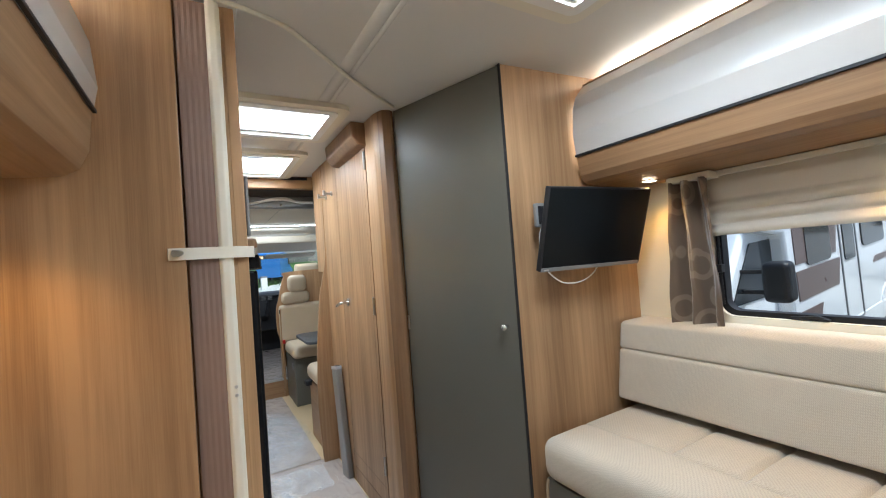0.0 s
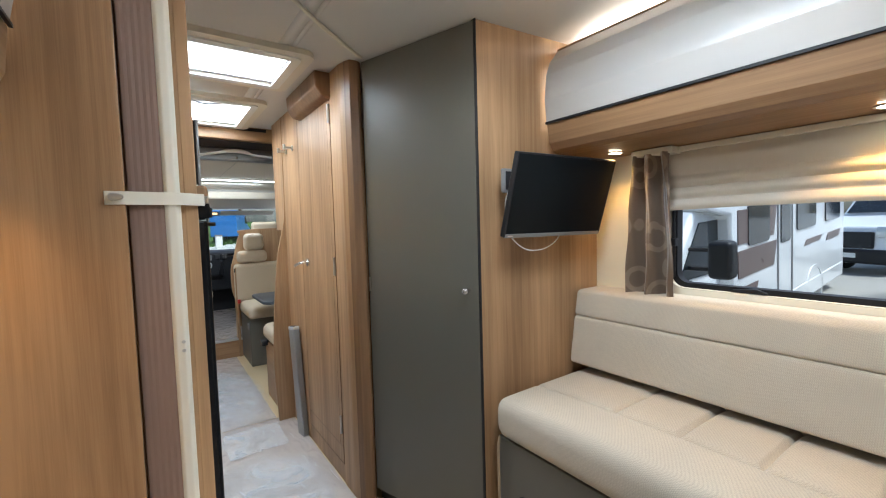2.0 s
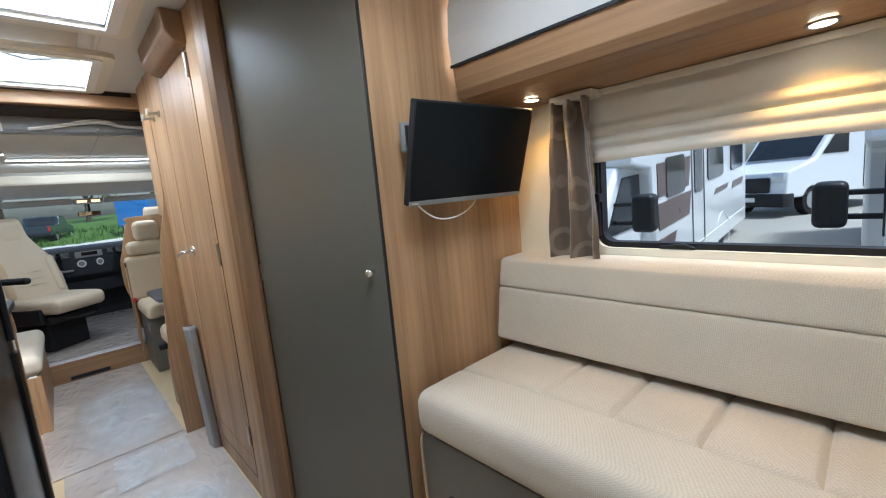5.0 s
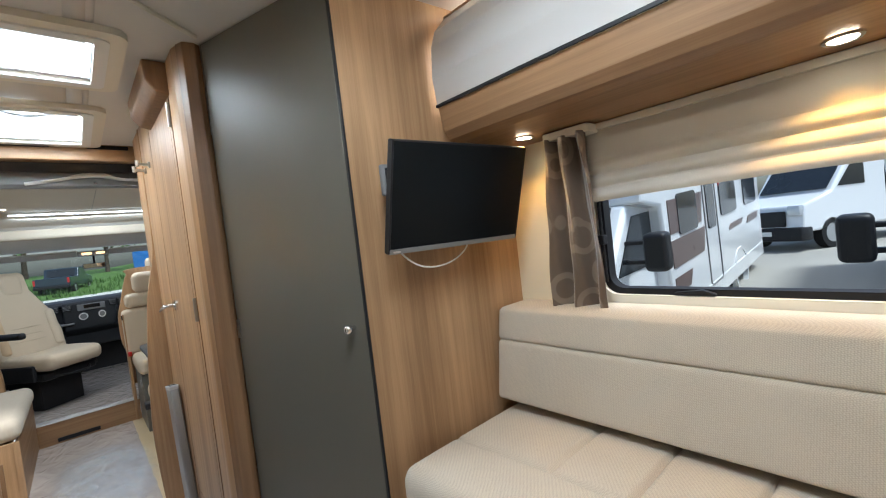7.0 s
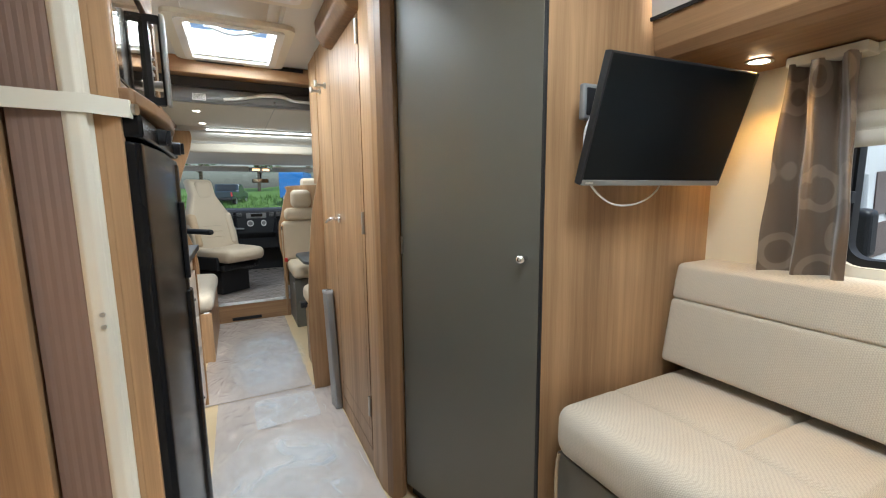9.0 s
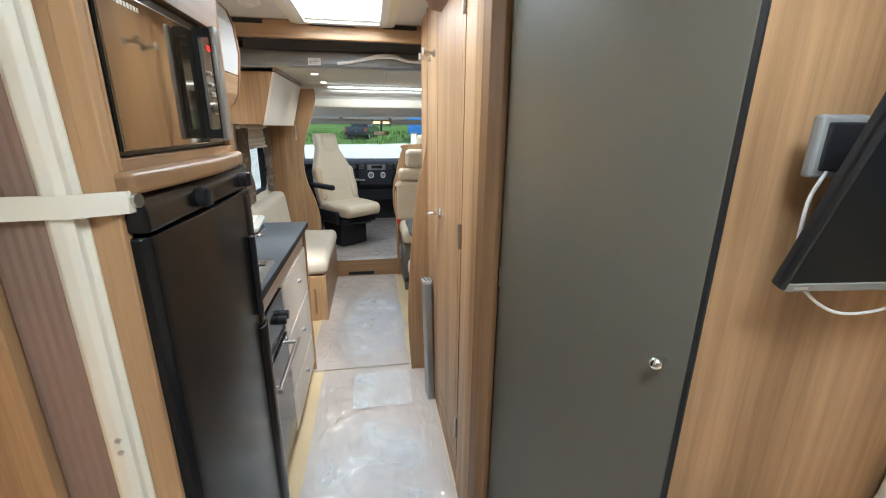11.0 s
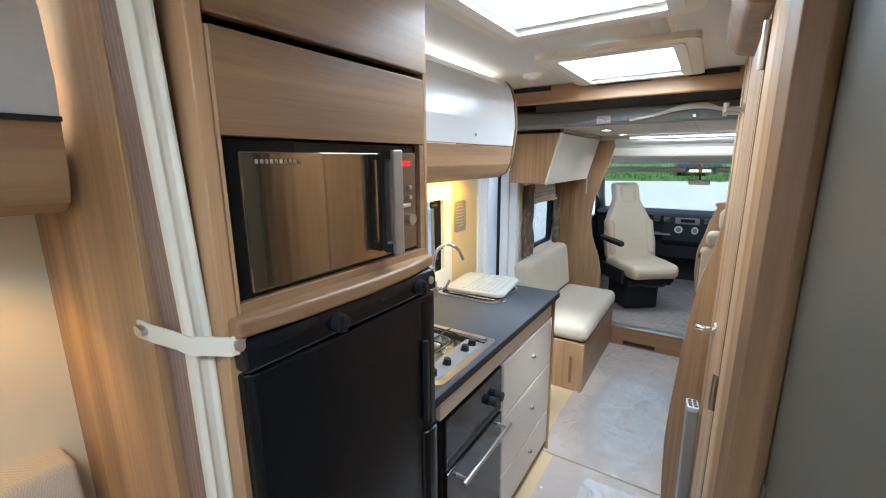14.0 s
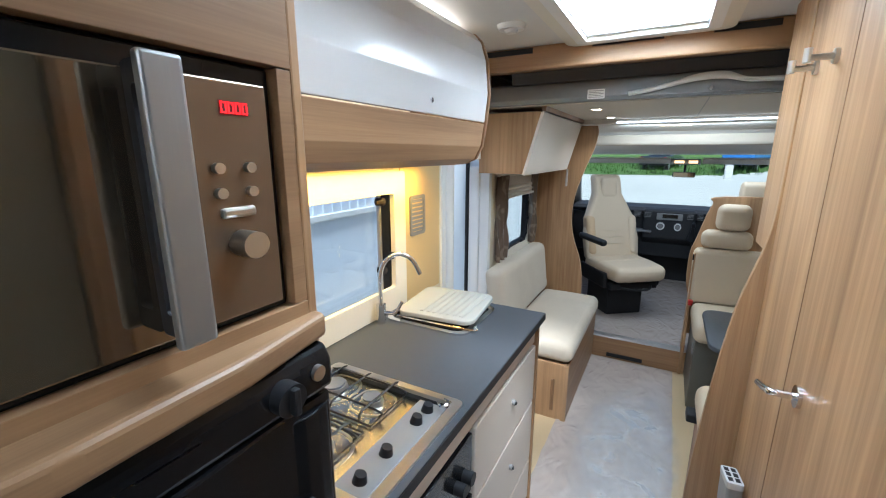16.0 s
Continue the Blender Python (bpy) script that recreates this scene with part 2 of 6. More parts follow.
def tube(points, r, sides=10, steps=8, bm=None, smooth=True):
    """A round bar or cable along points."""
    bm = bm or bmesh.new()
    path = curve_through(points, steps) if smooth else [Vector(q) for q in points]
    rings, up = [], None
    for i, p in enumerate(path):
        d = (path[min(i + 1, len(path) - 1)] - path[max(i - 1, 0)]).normalized()
        side = d.orthogonal().normalized() if up is None else (up - d * up.dot(d)).normalized()
        up = side
        other = d.cross(side)
        rings.append([bm.verts.new(p + r * (math.cos(a) * side + math.sin(a) * other)) for a in (2 * math.pi * k / sides for k in range(sides))])
    for a, b in zip(rings, rings[1:]):
        for k in range(sides):
            bm.faces.new((a[k], a[(k + 1) % sides], b[(k + 1) % sides], b[k]))
    bm.faces.new(rings[0])
    bm.faces.new(rings[-1])
    bmesh.ops.recalc_face_normals(bm, faces=bm.faces)
    return bm


def spread(a, b, r, extra=(), fine=0.006, n=10):
    """Cut places along a side of a cushion: dense at the rounded ends and at the seams."""
    out = set(round(a + (b - a) * i / n, 5) for i in range(n + 1))
    for i in range(7):
        c = r * (1 - math.cos(i / 6 * math.pi / 2))
        out |= {round(a + c, 5), round(b - c, 5)}
    for s in extra:
        out |= {round(s + k * fine, 5) for k in (-3, -2, -1, 0, 1, 2, 3) if a < s + k * fine < b}
    return sorted(out)


def cushion(x0, x1, y0, y1, z0, z1, r=0.04, sx=(), sy=(), crown=0.012, depth=0.008, top_from=None, shape=None):
    """An upholstered block: rounded edges, a crowned top and stitched-in seams."""
    bm = bmesh.new()
    xs, ys, zs = spread(x0, x1, r, sx), spread(y0, y1, r, sy), spread(z0, z1, r, n=4)
    lo, hi = Vector((x0 + r, y0 + r, z0 + r)), Vector((x1 - r, y1 - r, z1 - r))
    def put(x, y, z):
        v = Vector((x, y, z))
        c = Vector([min(max(v[i], lo[i]), hi[i]) for i in range(3)])
        d = v - c
        p = c + d.normalized() * r if d.length > 1e-6 else v
        if z > z1 - r * 0.5:
            u, w = (p.x - x0) / (x1 - x0), (p.y - y0) / (y1 - y0)
            p.z += crown * (1 - abs(2 * u - 1) ** 3) * (1 - abs(2 * w - 1) ** 6)
            g = max([math.exp(-((p.x - s) / 0.008) ** 2) for s in sx] + [math.exp(-((p.y - s) / 0.008) ** 2) * (1 if top_from is None or p.x > top_from else 0) for s in sy] + [0])
            p.z -= depth * g
        return shape(p) if shape else p
    def grid(us, vs, f):
        rows = [[bm.verts.new(f(u, v)) for v in vs] for u in us]
        for a, b in zip(rows, rows[1:]):
            for i in range(len(vs) - 1):
                bm.faces.new((a[i], a[i + 1], b[i + 1], b[i]))
    for z in (z0, z1):
        grid(xs, ys, lambda u, v: put(u, v, z))
    for y in (y0, y1):
        grid(xs, zs, lambda u, v: put(u, y, v))
    for x in (x0, x1):
        grid(ys, zs, lambda u, v: put(x, u, v))
    bmesh.ops.remove_doubles(bm, verts=bm.verts, dist=0.0004)
    bmesh.ops.recalc_face_normals(bm, faces=bm.faces)
    return bm


PLACE = {"x": (), "y": (), "z": ()}


def section(**knots):
    """Shifts and stretches the things that follow to fit the camera's views: knots (modelled, fitted) along each axis.
    """
    for a in "xyz":
        PLACE[a] = knots.get(a, ())


def built(p):
    """The view-fitted place of a modelled point: even between knots, shifted past the last ones."""
    out = []
    for a, v in zip("xyz", p):
        k = PLACE[a]
        if k:
            i = max(0, min(len(k) - 2, sum(v >= q[0] for q in k) - 1))
            if v <= k[0][0] or len(k) == 1:
                v += k[0][1] - k[0][0]
            elif v >= k[-1][0]:
                v += k[-1][1] - k[-1][0]
            else:
                v = k[i][1] + (v - k[i][0]) * (k[i + 1][1] - k[i][1]) / (k[i + 1][0] - k[i][0])
        out.append(v)
    return Vector(out)


def mesh_of(name, bm, material, smooth=40):
    me = bpy.data.meshes.new(name)
    for v in bm.verts:
        v.co = built(v.co)
    bmesh.ops.recalc_face_normals(bm, faces=bm.faces)
    bm.to_mesh(me)
    bm.free()
    me.materials.append(material)
    if smooth:
        me.polygons.foreach_set("use_smooth", [True] * len(me.polygons))
        me.set_sharp_from_angle(angle=radians(smooth))
        if len(me.polygons) < 260:
            areas = sorted(p.area for p in me.polygons)
            mid = areas[len(areas) // 2]
            for p in me.polygons:
                if p.area > 8 * mid:
                    p.use_smooth = False
    return me


def part(name, bm, material, parent, label="", smooth=40):
    """One mesh under a thing, or under a part of it; built in world coordinates."""
    ob = new(name, mesh_of(name, bm, material, smooth))
    ob.parent = parent
    if parent.type == "EMPTY":
        ob.matrix_parent_inverse = parent.matrix_basis.inverted()
    return tagged(ob, label)


def thing(name, at, label, category, group="", kind=""):
    ob = new(name)
    ob.empty_display_size = 0.05
    ob.matrix_basis = Matrix.Translation(built(at))
    return tagged(ob, label, category, group, kind)


def single(name, bm, material, label, category, group="", kind="", smooth=40):
    return tagged(new(name, mesh_of(name, bm, material, smooth)), label, category, group, kind)


def structure(name, bm, material, label="", smooth=40):
    return single(name, bm, material, label or name.replace("_", " "), name.split("_")[0], kind="structure", smooth=smooth)


def cells(axis, at, thick, u0, u1, v0, v1, holes):
    """A wall or ceiling slab with rectangular holes, as blocks. u, v: the two other axes in order."""
    us = sorted({u0, u1, *[h[0] for h in holes], *[h[1] for h in holes]})
    vs = sorted({v0, v1, *[h[2] for h in holes], *[h[3] for h in holes]})
    rows = []
    for a, b in zip(us, us[1:]):
        run = None
        for c, d in zip(vs, vs[1:]):
            if any(h[0] <= a and b <= h[1] and h[2] <= c and d <= h[3] for h in holes):
                run = None
            elif run:
                run[1] = d
            else:
                run = [c, d]
                rows.append((a, b, run))
    out = []
    for a, b, (c, d) in rows:
        out.append({"x": (at, at + thick, a, b, c, d), "y": (a, b, at, at + thick, c, d), "z": (a, b, c, d, at, at + thick)}[axis])
    return boxes(*out)


def moved(bm, m):
    bmesh.ops.transform(bm, matrix=m, verts=bm.verts)
    return bm


def loop(a0, a1, b0, b1, r, n=5):
    """A rounded rectangle as points."""
    out = []
    for ca, cb, s in ((a1 - r, b1 - r, 0), (a0 + r, b1 - r, 90), (a0 + r, b0 + r, 180), (a1 - r, b0 + r, 270)):
        for i in range(n + 1):
            g = radians(s + 90 * i / n)
            out.append((ca + r * math.cos(g), cb + r * math.sin(g)))
    return out


def ring(axis, at0, at1, outer, inner):
    """A frame between two loops of as many points, with thickness along an axis."""
    bm = bmesh.new()
    def at(p, v):
        return {"x": (v, p[0], p[1]), "y": (p[0], v, p[1]), "z": (p[0], p[1], v)}[axis]
    o0, i0, o1, i1 = [[bm.verts.new(at(p, v)) for p in l] for v in (at0, at1) for l in (outer, inner)]
    n = len(outer)
    for k in range(n):
        j = (k + 1) % n
        for a, b in ((o0, i0), (i0, i1), (i1, o1), (o1, o0)):
            bm.faces.new((a[k], a[j], b[j], b[k]))
    bmesh.ops.recalc_face_normals(bm, faces=bm.faces)
    return bm


def sheet(us, vs, f, thick):
    """A bent sheet with thickness from a surface f(u, v) and a thickness vector."""
    bm, t = bmesh.new(), Vector(thick)
    a = [[bm.verts.new(f(u, v)) for v in vs] for u in us]
    b = [[bm.verts.new(Vector(f(u, v)) + t) for v in vs] for u in us]
    for g in (a, b):
        for p, q in zip(g, g[1:]):
            for i in range(len(vs) - 1):
                bm.faces.new((p[i], p[i + 1], q[i + 1], q[i]))
    for i in range(len(vs) - 1):
        for k in (0, -1):
            bm.faces.new((a[k][i], a[k][i + 1], b[k][i + 1], b[k][i]))
    for i in range(len(us) - 1):
        for k in (0, -1):
            bm.faces.new((a[i][k], a[i + 1][k], b[i + 1][k], b[i][k]))
    return bm


def steps(a, b, n):
    return [a + (b - a) * i / n for i in range(n + 1)]


# ---- shell of the motorhome ----
LEFT, RIGHT, REAR, STEP_Y, CAB = -0.50, 1.85, -0.85, 4.985, 0.172
WIN_R = (-0.25, 1.105, 1.03, 1.555)      # lounge window, y and z
WIN_L = (-0.25, 1.105, 1.03, 1.555)
WIN_K = (2.42, 3.05, 1.005, 1.49)     # kitchen window
DOOR = (3.47, 4.05, 0.0, 1.58)         # entrance door
WIN_D = (4.30, 4.90, 0.91, 1.40)       # window over the side seat
def film_floor():
    """Beige floor vinyl under a crinkled clear protective film."""
    m, n, l, b = nodes("filmed_floor")
    co = n.new("ShaderNodeTexCoord")
    base, cr, cr2, mixn = n.new("ShaderNodeTexNoise"), n.new("ShaderNodeTexNoise"), n.new("ShaderNodeTexVoronoi"), n.new("ShaderNodeMath")
    mp = n.new("ShaderNodeMapping")
    mp.inputs["Scale"].default_value = (1.0, 0.55, 1.0)
    base.inputs["Scale"].default_value, base.inputs["Detail"].default_value = 5, 5
    cr.inputs["Scale"].default_value, cr.inputs["Detail"].default_value, cr.inputs["Distortion"].default_value = 16, 4, 1.6
    cr.noise_type = "RIDGED_MULTIFRACTAL"
    cr.inputs["Scale"].default_value = 10
    cr2.inputs["Scale"].default_value = 9
    cr2.feature = "DISTANCE_TO_EDGE"
    l.new(co.outputs["Object"], mp.inputs["Vector"])
    for t in (base, cr, cr2):
        l.new(mp.outputs["Vector"], t.inputs["Vector"])
    mx = n.new("ShaderNodeMix")
    mx.data_type = "RGBA"
    mx.inputs["A"].default_value, mx.inputs["B"].default_value = (0.43, 0.365, 0.325, 1), (0.56, 0.485, 0.435, 1)
    l.new(base.outputs["Fac"], mx.inputs["Factor"])
    l.new(mx.outputs["Result"], b.inputs["Base Color"])
    b.inputs["Roughness"].default_value, b.inputs["Coat Weight"].default_value, b.inputs["Coat Roughness"].default_value = 0.45, 1.0, 0.08
    b.inputs["Coat IOR"].default_value = 1.95
    mixn.operation = "ADD"
    l.new(cr.outputs["Fac"], mixn.inputs[0])
    l.new(cr2.outputs["Distance"], mixn.inputs[1])
    bp = n.new("ShaderNodeBump")
    bp.inputs["Strength"].default_value, bp.inputs["Distance"].default_value = 0.6, 0.02
    l.new(mixn.outputs[0], bp.inputs["Height"])
    l.new(bp.outputs["Normal"], b.inputs["Coat Normal"])
    return m


FLOOR = film_floor()
section(x=((-0.5, -0.36), (0.15, 0.15), (1.2, 1.2), (1.85, 1.815)))
structure("floor", boxes((LEFT - 0.04, RIGHT + 0.04, REAR - 0.04, STEP_Y, -0.05, 0.0)), BARE, "beige vinyl floor")
structure("floor_cab", boxes((LEFT - 0.04, RIGHT + 0.04, STEP_Y + 0.02, 6.95, CAB - 0.05, CAB)), FLOOR, "raised cab floor under crinkled clear plastic film")
SKY_1, SKY_2, SKY_3 = (0.275, 0.69, 2.134, 2.50), (0.27, 0.67, 2.93, 3.475), (0.62, 1.12, 0.57, 1.07)
structure("ceiling", cells("z", CEIL, 0.04, LEFT - 0.04, RIGHT + 0.04, REAR - 0.04, 5.3, [SKY_1, SKY_2, SKY_3]), CEILING, "pale grey lined ceiling with three roof lights")
structure("wall_left", cells("x", LEFT - 0.04, 0.04, REAR - 0.04, 5.3, -0.05, CEIL, [WIN_L, WIN_K, DOOR, WIN_D]), CREAM_WALL, "cream lined side wall with windows and door")
structure("wall_right", cells("x", RIGHT, 0.04, REAR - 0.04, 5.3, -0.05, CEIL, [WIN_R]), CREAM_WALL, "cream lined side wall with lounge window")
structure("wall_rear", boxes((LEFT, RIGHT, REAR - 0.04, REAR, 0, CEIL)), CREAM_WALL, "cream lined rear wall")
# cab shell
structure("wall_cab_left", boxes((LEFT - 0.04, LEFT, 5.3, 7.0, CAB, 0.95), (LEFT - 0.04, LEFT, 5.3, 5.40, 0.95, 1.9), (LEFT - 0.04, LEFT, 6.22, 6.27, 0.95, 1.66), (LEFT - 0.04, LEFT, 6.75, 7.0, 0.95, 1.2)), BLACK, "dark cab door side")
structure("wall_cab_right", boxes((RIGHT - 0.30, RIGHT - 0.26, 5.3, 7.0, CAB, 0.95), (RIGHT - 0.3, RIGHT - 0.26, 5.3, 5.75, 0.95, 1.9), (RIGHT - 0.3, RIGHT - 0.26, 6.75, 7.0, 0.95, 1.2)), BLACK, "dark cab door side")
structure("wall_cab_front", boxes((LEFT, RIGHT, 6.98, 7.02, CAB - 0.1, 0.98)), BLACK, "dark bulkhead under the windscreen")
structure("ceiling_cab", prism([(5.3, 1.83), (5.6, 1.71), (6.3, 1.59), (6.3, 1.66), (5.6, 1.95), (5.3, 2.09)], "x", LEFT - 0.04, RIGHT + 0.04), CEILING, "pale cab roof lining")

# step up to the cab
step = thing("step_riser", (0.5, STEP_Y, 0), "walnut wood step up to the cab with dark vent slot", "step", kind="structure")
part("riser", one(0.16, 0.86, STEP_Y - 0.018, STEP_Y, 0.0, CAB - 0.002), WOOD_X, step)
trim = part("edge_trim", one(0.16, 0.86, STEP_Y - 0.03, STEP_Y + 0.05, CAB + 0.001, CAB + 0.010), STEEL, step, "ribbed metal edge trim")
for i in range(6):
    part("rib", one(0.16, 0.86, STEP_Y - 0.026 + i * 0.013, STEP_Y - 0.020 + i * 0.013, CAB + 0.009, CAB + 0.014, 0.001), STEEL, trim)
part("vent", one(0.32, 0.58, STEP_Y - 0.024, STEP_Y - 0.015, 0.015, 0.045), BLACK, step, "dark vent slot")

# roof lights
def roof_light(x0, x1, y0, y1, lever):
    t = thing("roof_light", ((x0 + x1) / 2, (y0 + y1) / 2, CEIL), "white framed roof light in the ceiling", "roof light", "roof lights")
    o, z = 0.085, CEIL
    part("frame", ring("z", z - 0.022, z, loop(x0 - o, x1 + o, y0 - o, y1 + o, 0.05), loop(x0 - 0.002, x1 + 0.002, y0 - 0.002, y1 + 0.002, 0.004)), CREAM_PLASTIC, t)
    part("frame_lip", ring("z", z - 0.028, z - 0.02, loop(x0 - 0.04, x1 + 0.04, y0 - 0.04, y1 + 0.04, 0.03), loop(x0 - 0.001, x1 + 0.001, y0 - 0.001, y1 + 0.001, 0.004)), WHITE_PLASTIC, t)
    for row in ((x0 - 0.012, x0 + 0.003, y0 - 0.01, y1 + 0.01), (x1 - 0.003, x1 + 0.012, y0 - 0.01, y1 + 0.01), (x0 + 0.003, x1 - 0.003, y0 - 0.012, y0 + 0.003), (x0 + 0.003, x1 - 0.003, y1 - 0.003, y1 + 0.012)):
        part("shaft_side", boxes((*row, z - 0.01, z + 0.13)), WHITE_PLASTIC, t)
    part("blind_rail", one(x0, x1, y1 - 0.022, y1 - 0.004, z - 0.012, z + 0.006), WHITE_PLASTIC, t)
    if lever:
        part("winder", tube([(x0 + 0.08, (y0 + y1) / 2, z + 0.07), (x0 + 0.2, (y0 + y1) / 2 + 0.03, z + 0.05), (x1 - 0.06, (y0 + y1) / 2, z + 0.07)], 0.012), ALU, t, "grey winding lever")
    return t


roof_light(*SKY_1, False)
roof_light(*SKY_2, True)
roof_light(*SKY_3, False)

# ---- fridge tower ----
section(x=((-0.5, -0.36), (0.114, 0.100), (0.126, 0.128), (0.215, 0.195), (0.247, 0.229), (0.285, 0.265)),
        y=((1.33, 1.445), (1.342, 1.457), (1.359, 1.464), (1.408, 1.497), (1.447, 1.526), (1.888, 1.983), (1.925, 2.013)),
        z=((0.0, 0.0), (1.25, 1.27), (1.372, 1.392), (1.427, 1.437), (1.683, 1.681), (1.842, 1.834), (2.05, 2.05)))
TX, TY0, TY1 = 0.285, 1.408, 1.925
tower = thing("fridge_tower", (0, 1.65, 0), "tall walnut cabinet housing the microwave and fridge", "cabinet")
part("side_panel", one(LEFT, TX - 0.002, TY0, TY0 + 0.016, 0, CEIL), WOOD_Z, tower)
part("lounge_panel", one(LEFT, 0.124, TY0 - 0.066, TY0 - 0.002, 0, CEIL, 0.004), WOOD_Z, tower)
part("side_panel", one(LEFT, TX, TY1 - 0.016, TY1, 0, CEIL), WOOD_Z, tower)
part("corner_post", one(TX - 0.03, TX, TY0 - 0.002, TY0 + 0.028, 0, CEIL, 0.003, 2), WOOD_Z, tower)
part("stile", one(TX - 0.018, TX + 0.001, TY0 + 0.029, 1.444, 1.409, 1.826, 0.001), WOOD_Z, tower)
MW = (1.447, 1.888, 1.427, 1.683)
part("top_rail", one(TX - 0.018, TX, 1.4445, TY1 - 0.016, MW[3], 1.828, 0.001), WOOD_Y, tower)
part("bottom_rail", one(TX - 0.018, TX, 1.4445, TY1 - 0.016, 1.372, MW[2], 0.001), WOOD_Y, tower)
part("end_stile", one(TX - 0.018, TX - 0.001, MW[1], TY1 - 0.016, MW[2] + 0.001, MW[3] - 0.001, 0.001), WOOD_Y, tower)
part("locker_door", one(TX - 0.018, TX + 0.002, TY0 + 0.030, TY1 - 0.004, 1.842, CEIL - 0.01), WOOD_Y, tower, "walnut locker door above the microwave")
ledge = [(TX - 0.02, TY0 + 0.006), (TX + 0.022, TY0 + 0.006), (TX + 0.036, TY0 + 0.13), (TX + 0.042, TY0 + 0.27), (TX + 0.036, TY1 - 0.12), (TX + 0.014, TY1), (TX - 0.02, TY1)]
part("ledge", prism(ledge, "z", 1.372, 1.408, 0.008, 3), WOOD_Y, tower, "bowed walnut ledge over the fridge")
part("niche", boxes((LEFT + 0.02, TX - 0.02, TY0 + 0.02, TY1 - 0.02, 1.36, 1.37)), WOOD_Y, tower)
part("plinth", one(TX - 0.06, TX - 0.04, TY0 + 0.02, TY1 - 0.02, 0, 0.1), BLACK, tower)

# concertina door folded against the tower
fold = thing("concertina_door", (0.19, 1.36, 0), "brown pleated folding door stowed with a cream closing post", "folding door")
def lean_to_view(bm):
    """Leans the stowed door above the strap so that its outline fits the camera's view."""
    bmesh.ops.bisect_plane(bm, geom=bm.verts[:] + bm.edges[:] + bm.faces[:], plane_co=(0, 0, 1.38), plane_no=(0, 0, 1))
    for v in bm.verts:
        v.co.y -= 0.055 * max(0.0, v.co.z - 1.38)
    return bm


pts = []
for i in range(12):
    x = 0.128 + i * 0.0085
    pts += [(x, TY0 - 0.036 - (0.0030 if i % 2 else 0.0018)), ]
part("pleats", lean_to_view(prism([(0.128, TY0 - 0.001), *pts, (0.226, TY0 - 0.001)], "z", 0.0, CEIL - 0.03)), PLEAT, fold, "", 0)
part("closing_post", lean_to_view(prism([(0.215, TY0 - 0.001), (0.215, TY0 - 0.040), (0.222, TY0 - 0.046), (0.236, TY0 - 0.046), (0.245, TY0 - 0.038), (0.241, TY0 - 0.030), (0.241, TY0 - 0.014), (0.247, TY0 - 0.008), (0.247, TY0 - 0.001)], "z", 0.0, CEIL - 0.02, 0.002)), CREAM_PLASTIC, fold, "ribbed cream plastic post")
for z in (1.003, 1.024):
    part("screw", rod((0.234, TY0 - 0.049, z), (0.234, TY0 - 0.03, z), 0.004), STEEL, fold)
strap = thing("door_strap", (0.2, 1.36, 1.36), "cream strap with metal studs holding the folding door", "strap")
way_round = [(0.098, TY0 - 0.071), (0.13, TY0 - 0.068), (0.20, TY0 - 0.053), (0.246, TY0 - 0.050), (0.266, TY0 - 0.030), (TX + 0.014, TY0 - 0.004), (TX + 0.018, TY0 + 0.024)]
inner = [(x - 0.002, y + 0.004) for x, y in reversed(way_round)]
part("band", prism(way_round + inner, "z", 1.350, 1.381), CREAM_PLASTIC, strap)
part("stud", rod((0.114, TY0 - 0.078, 1.367), (0.114, TY0 - 0.064, 1.367), 0.009), STEEL, strap)
part("stud", rod((TX + 0.012, TY0 + 0.012, 1.366), (TX + 0.023, TY0 + 0.009, 1.366), 0.010), STEEL, strap)
track = thing("door_track", (0.6, 1.6, CEIL), "curved cream ceiling track of the folding door", "track")
part("rail", tube([(0.23, 1.335, CEIL - 0.006), (0.40, 1.42, CEIL - 0.006), (0.58, 1.58, CEIL - 0.006), (0.76, 1.74, CEIL - 0.006), (0.97, 1.90, CEIL - 0.006)], 0.007, 8), CREAM_PLASTIC, track)

# fridge
fridge = thing("fridge", (0.1, 1.65, 0.1), "black fridge freezer with control panel built into the cabinet", "fridge")
FX = TX + 0.024
bow = [(FX - 0.030, TY0 + 0.012), (FX - 0.012, TY0 + 0.015), (FX - 0.003, TY0 + 0.028)] + [(FX - 0.001 + 0.007 * math.sin(math.pi * i / 8), TY0 + 0.045 + i * 0.0465) for i in range(9)] + [(FX, TY1 - 0.016), (FX - 0.03, TY1 - 0.012)]
part("door", prism([*bow, (TX - 0.05, TY1 - 0.012), (TX - 0.05, TY0 + 0.012)], "z", 0.10, 1.312, 0.004, 2), FRIDGE_BLACK, fridge, "bowed glossy black door")
part("control_panel", prism([(TX - 0.05, 1.318), (FX + 0.004, 1.318), (FX + 0.004, 1.352), (FX - 0.006, 1.37), (TX - 0.05, 1.37)], "y", TY0 + 0.012, TY1 - 0.012, 0.006), FRIDGE_BLACK, fridge, "black fascia with knobs")
for y in (1.60, 1.84):
    k = part("knob", rod((FX - 0.004, y, 1.341), (FX + 0.018, y, 1.340), 0.017, 24), BLACK, fridge)
    part("grip", one(FX + 0.016, FX + 0.026, y - 0.004, y + 0.004, 1.326, 1.355, 0.002), BLACK, k)
part("button", rod((FX - 0.004, 1.885, 1.345), (FX + 0.008, 1.885, 1.344), 0.009), STEEL, fridge, "round metal button")
part("badge", one(FX + 0.0, FX + 0.004, 1.71, 1.76, 1.343, 1.347, 0.001), STEEL, fridge, "small plain badge bar")
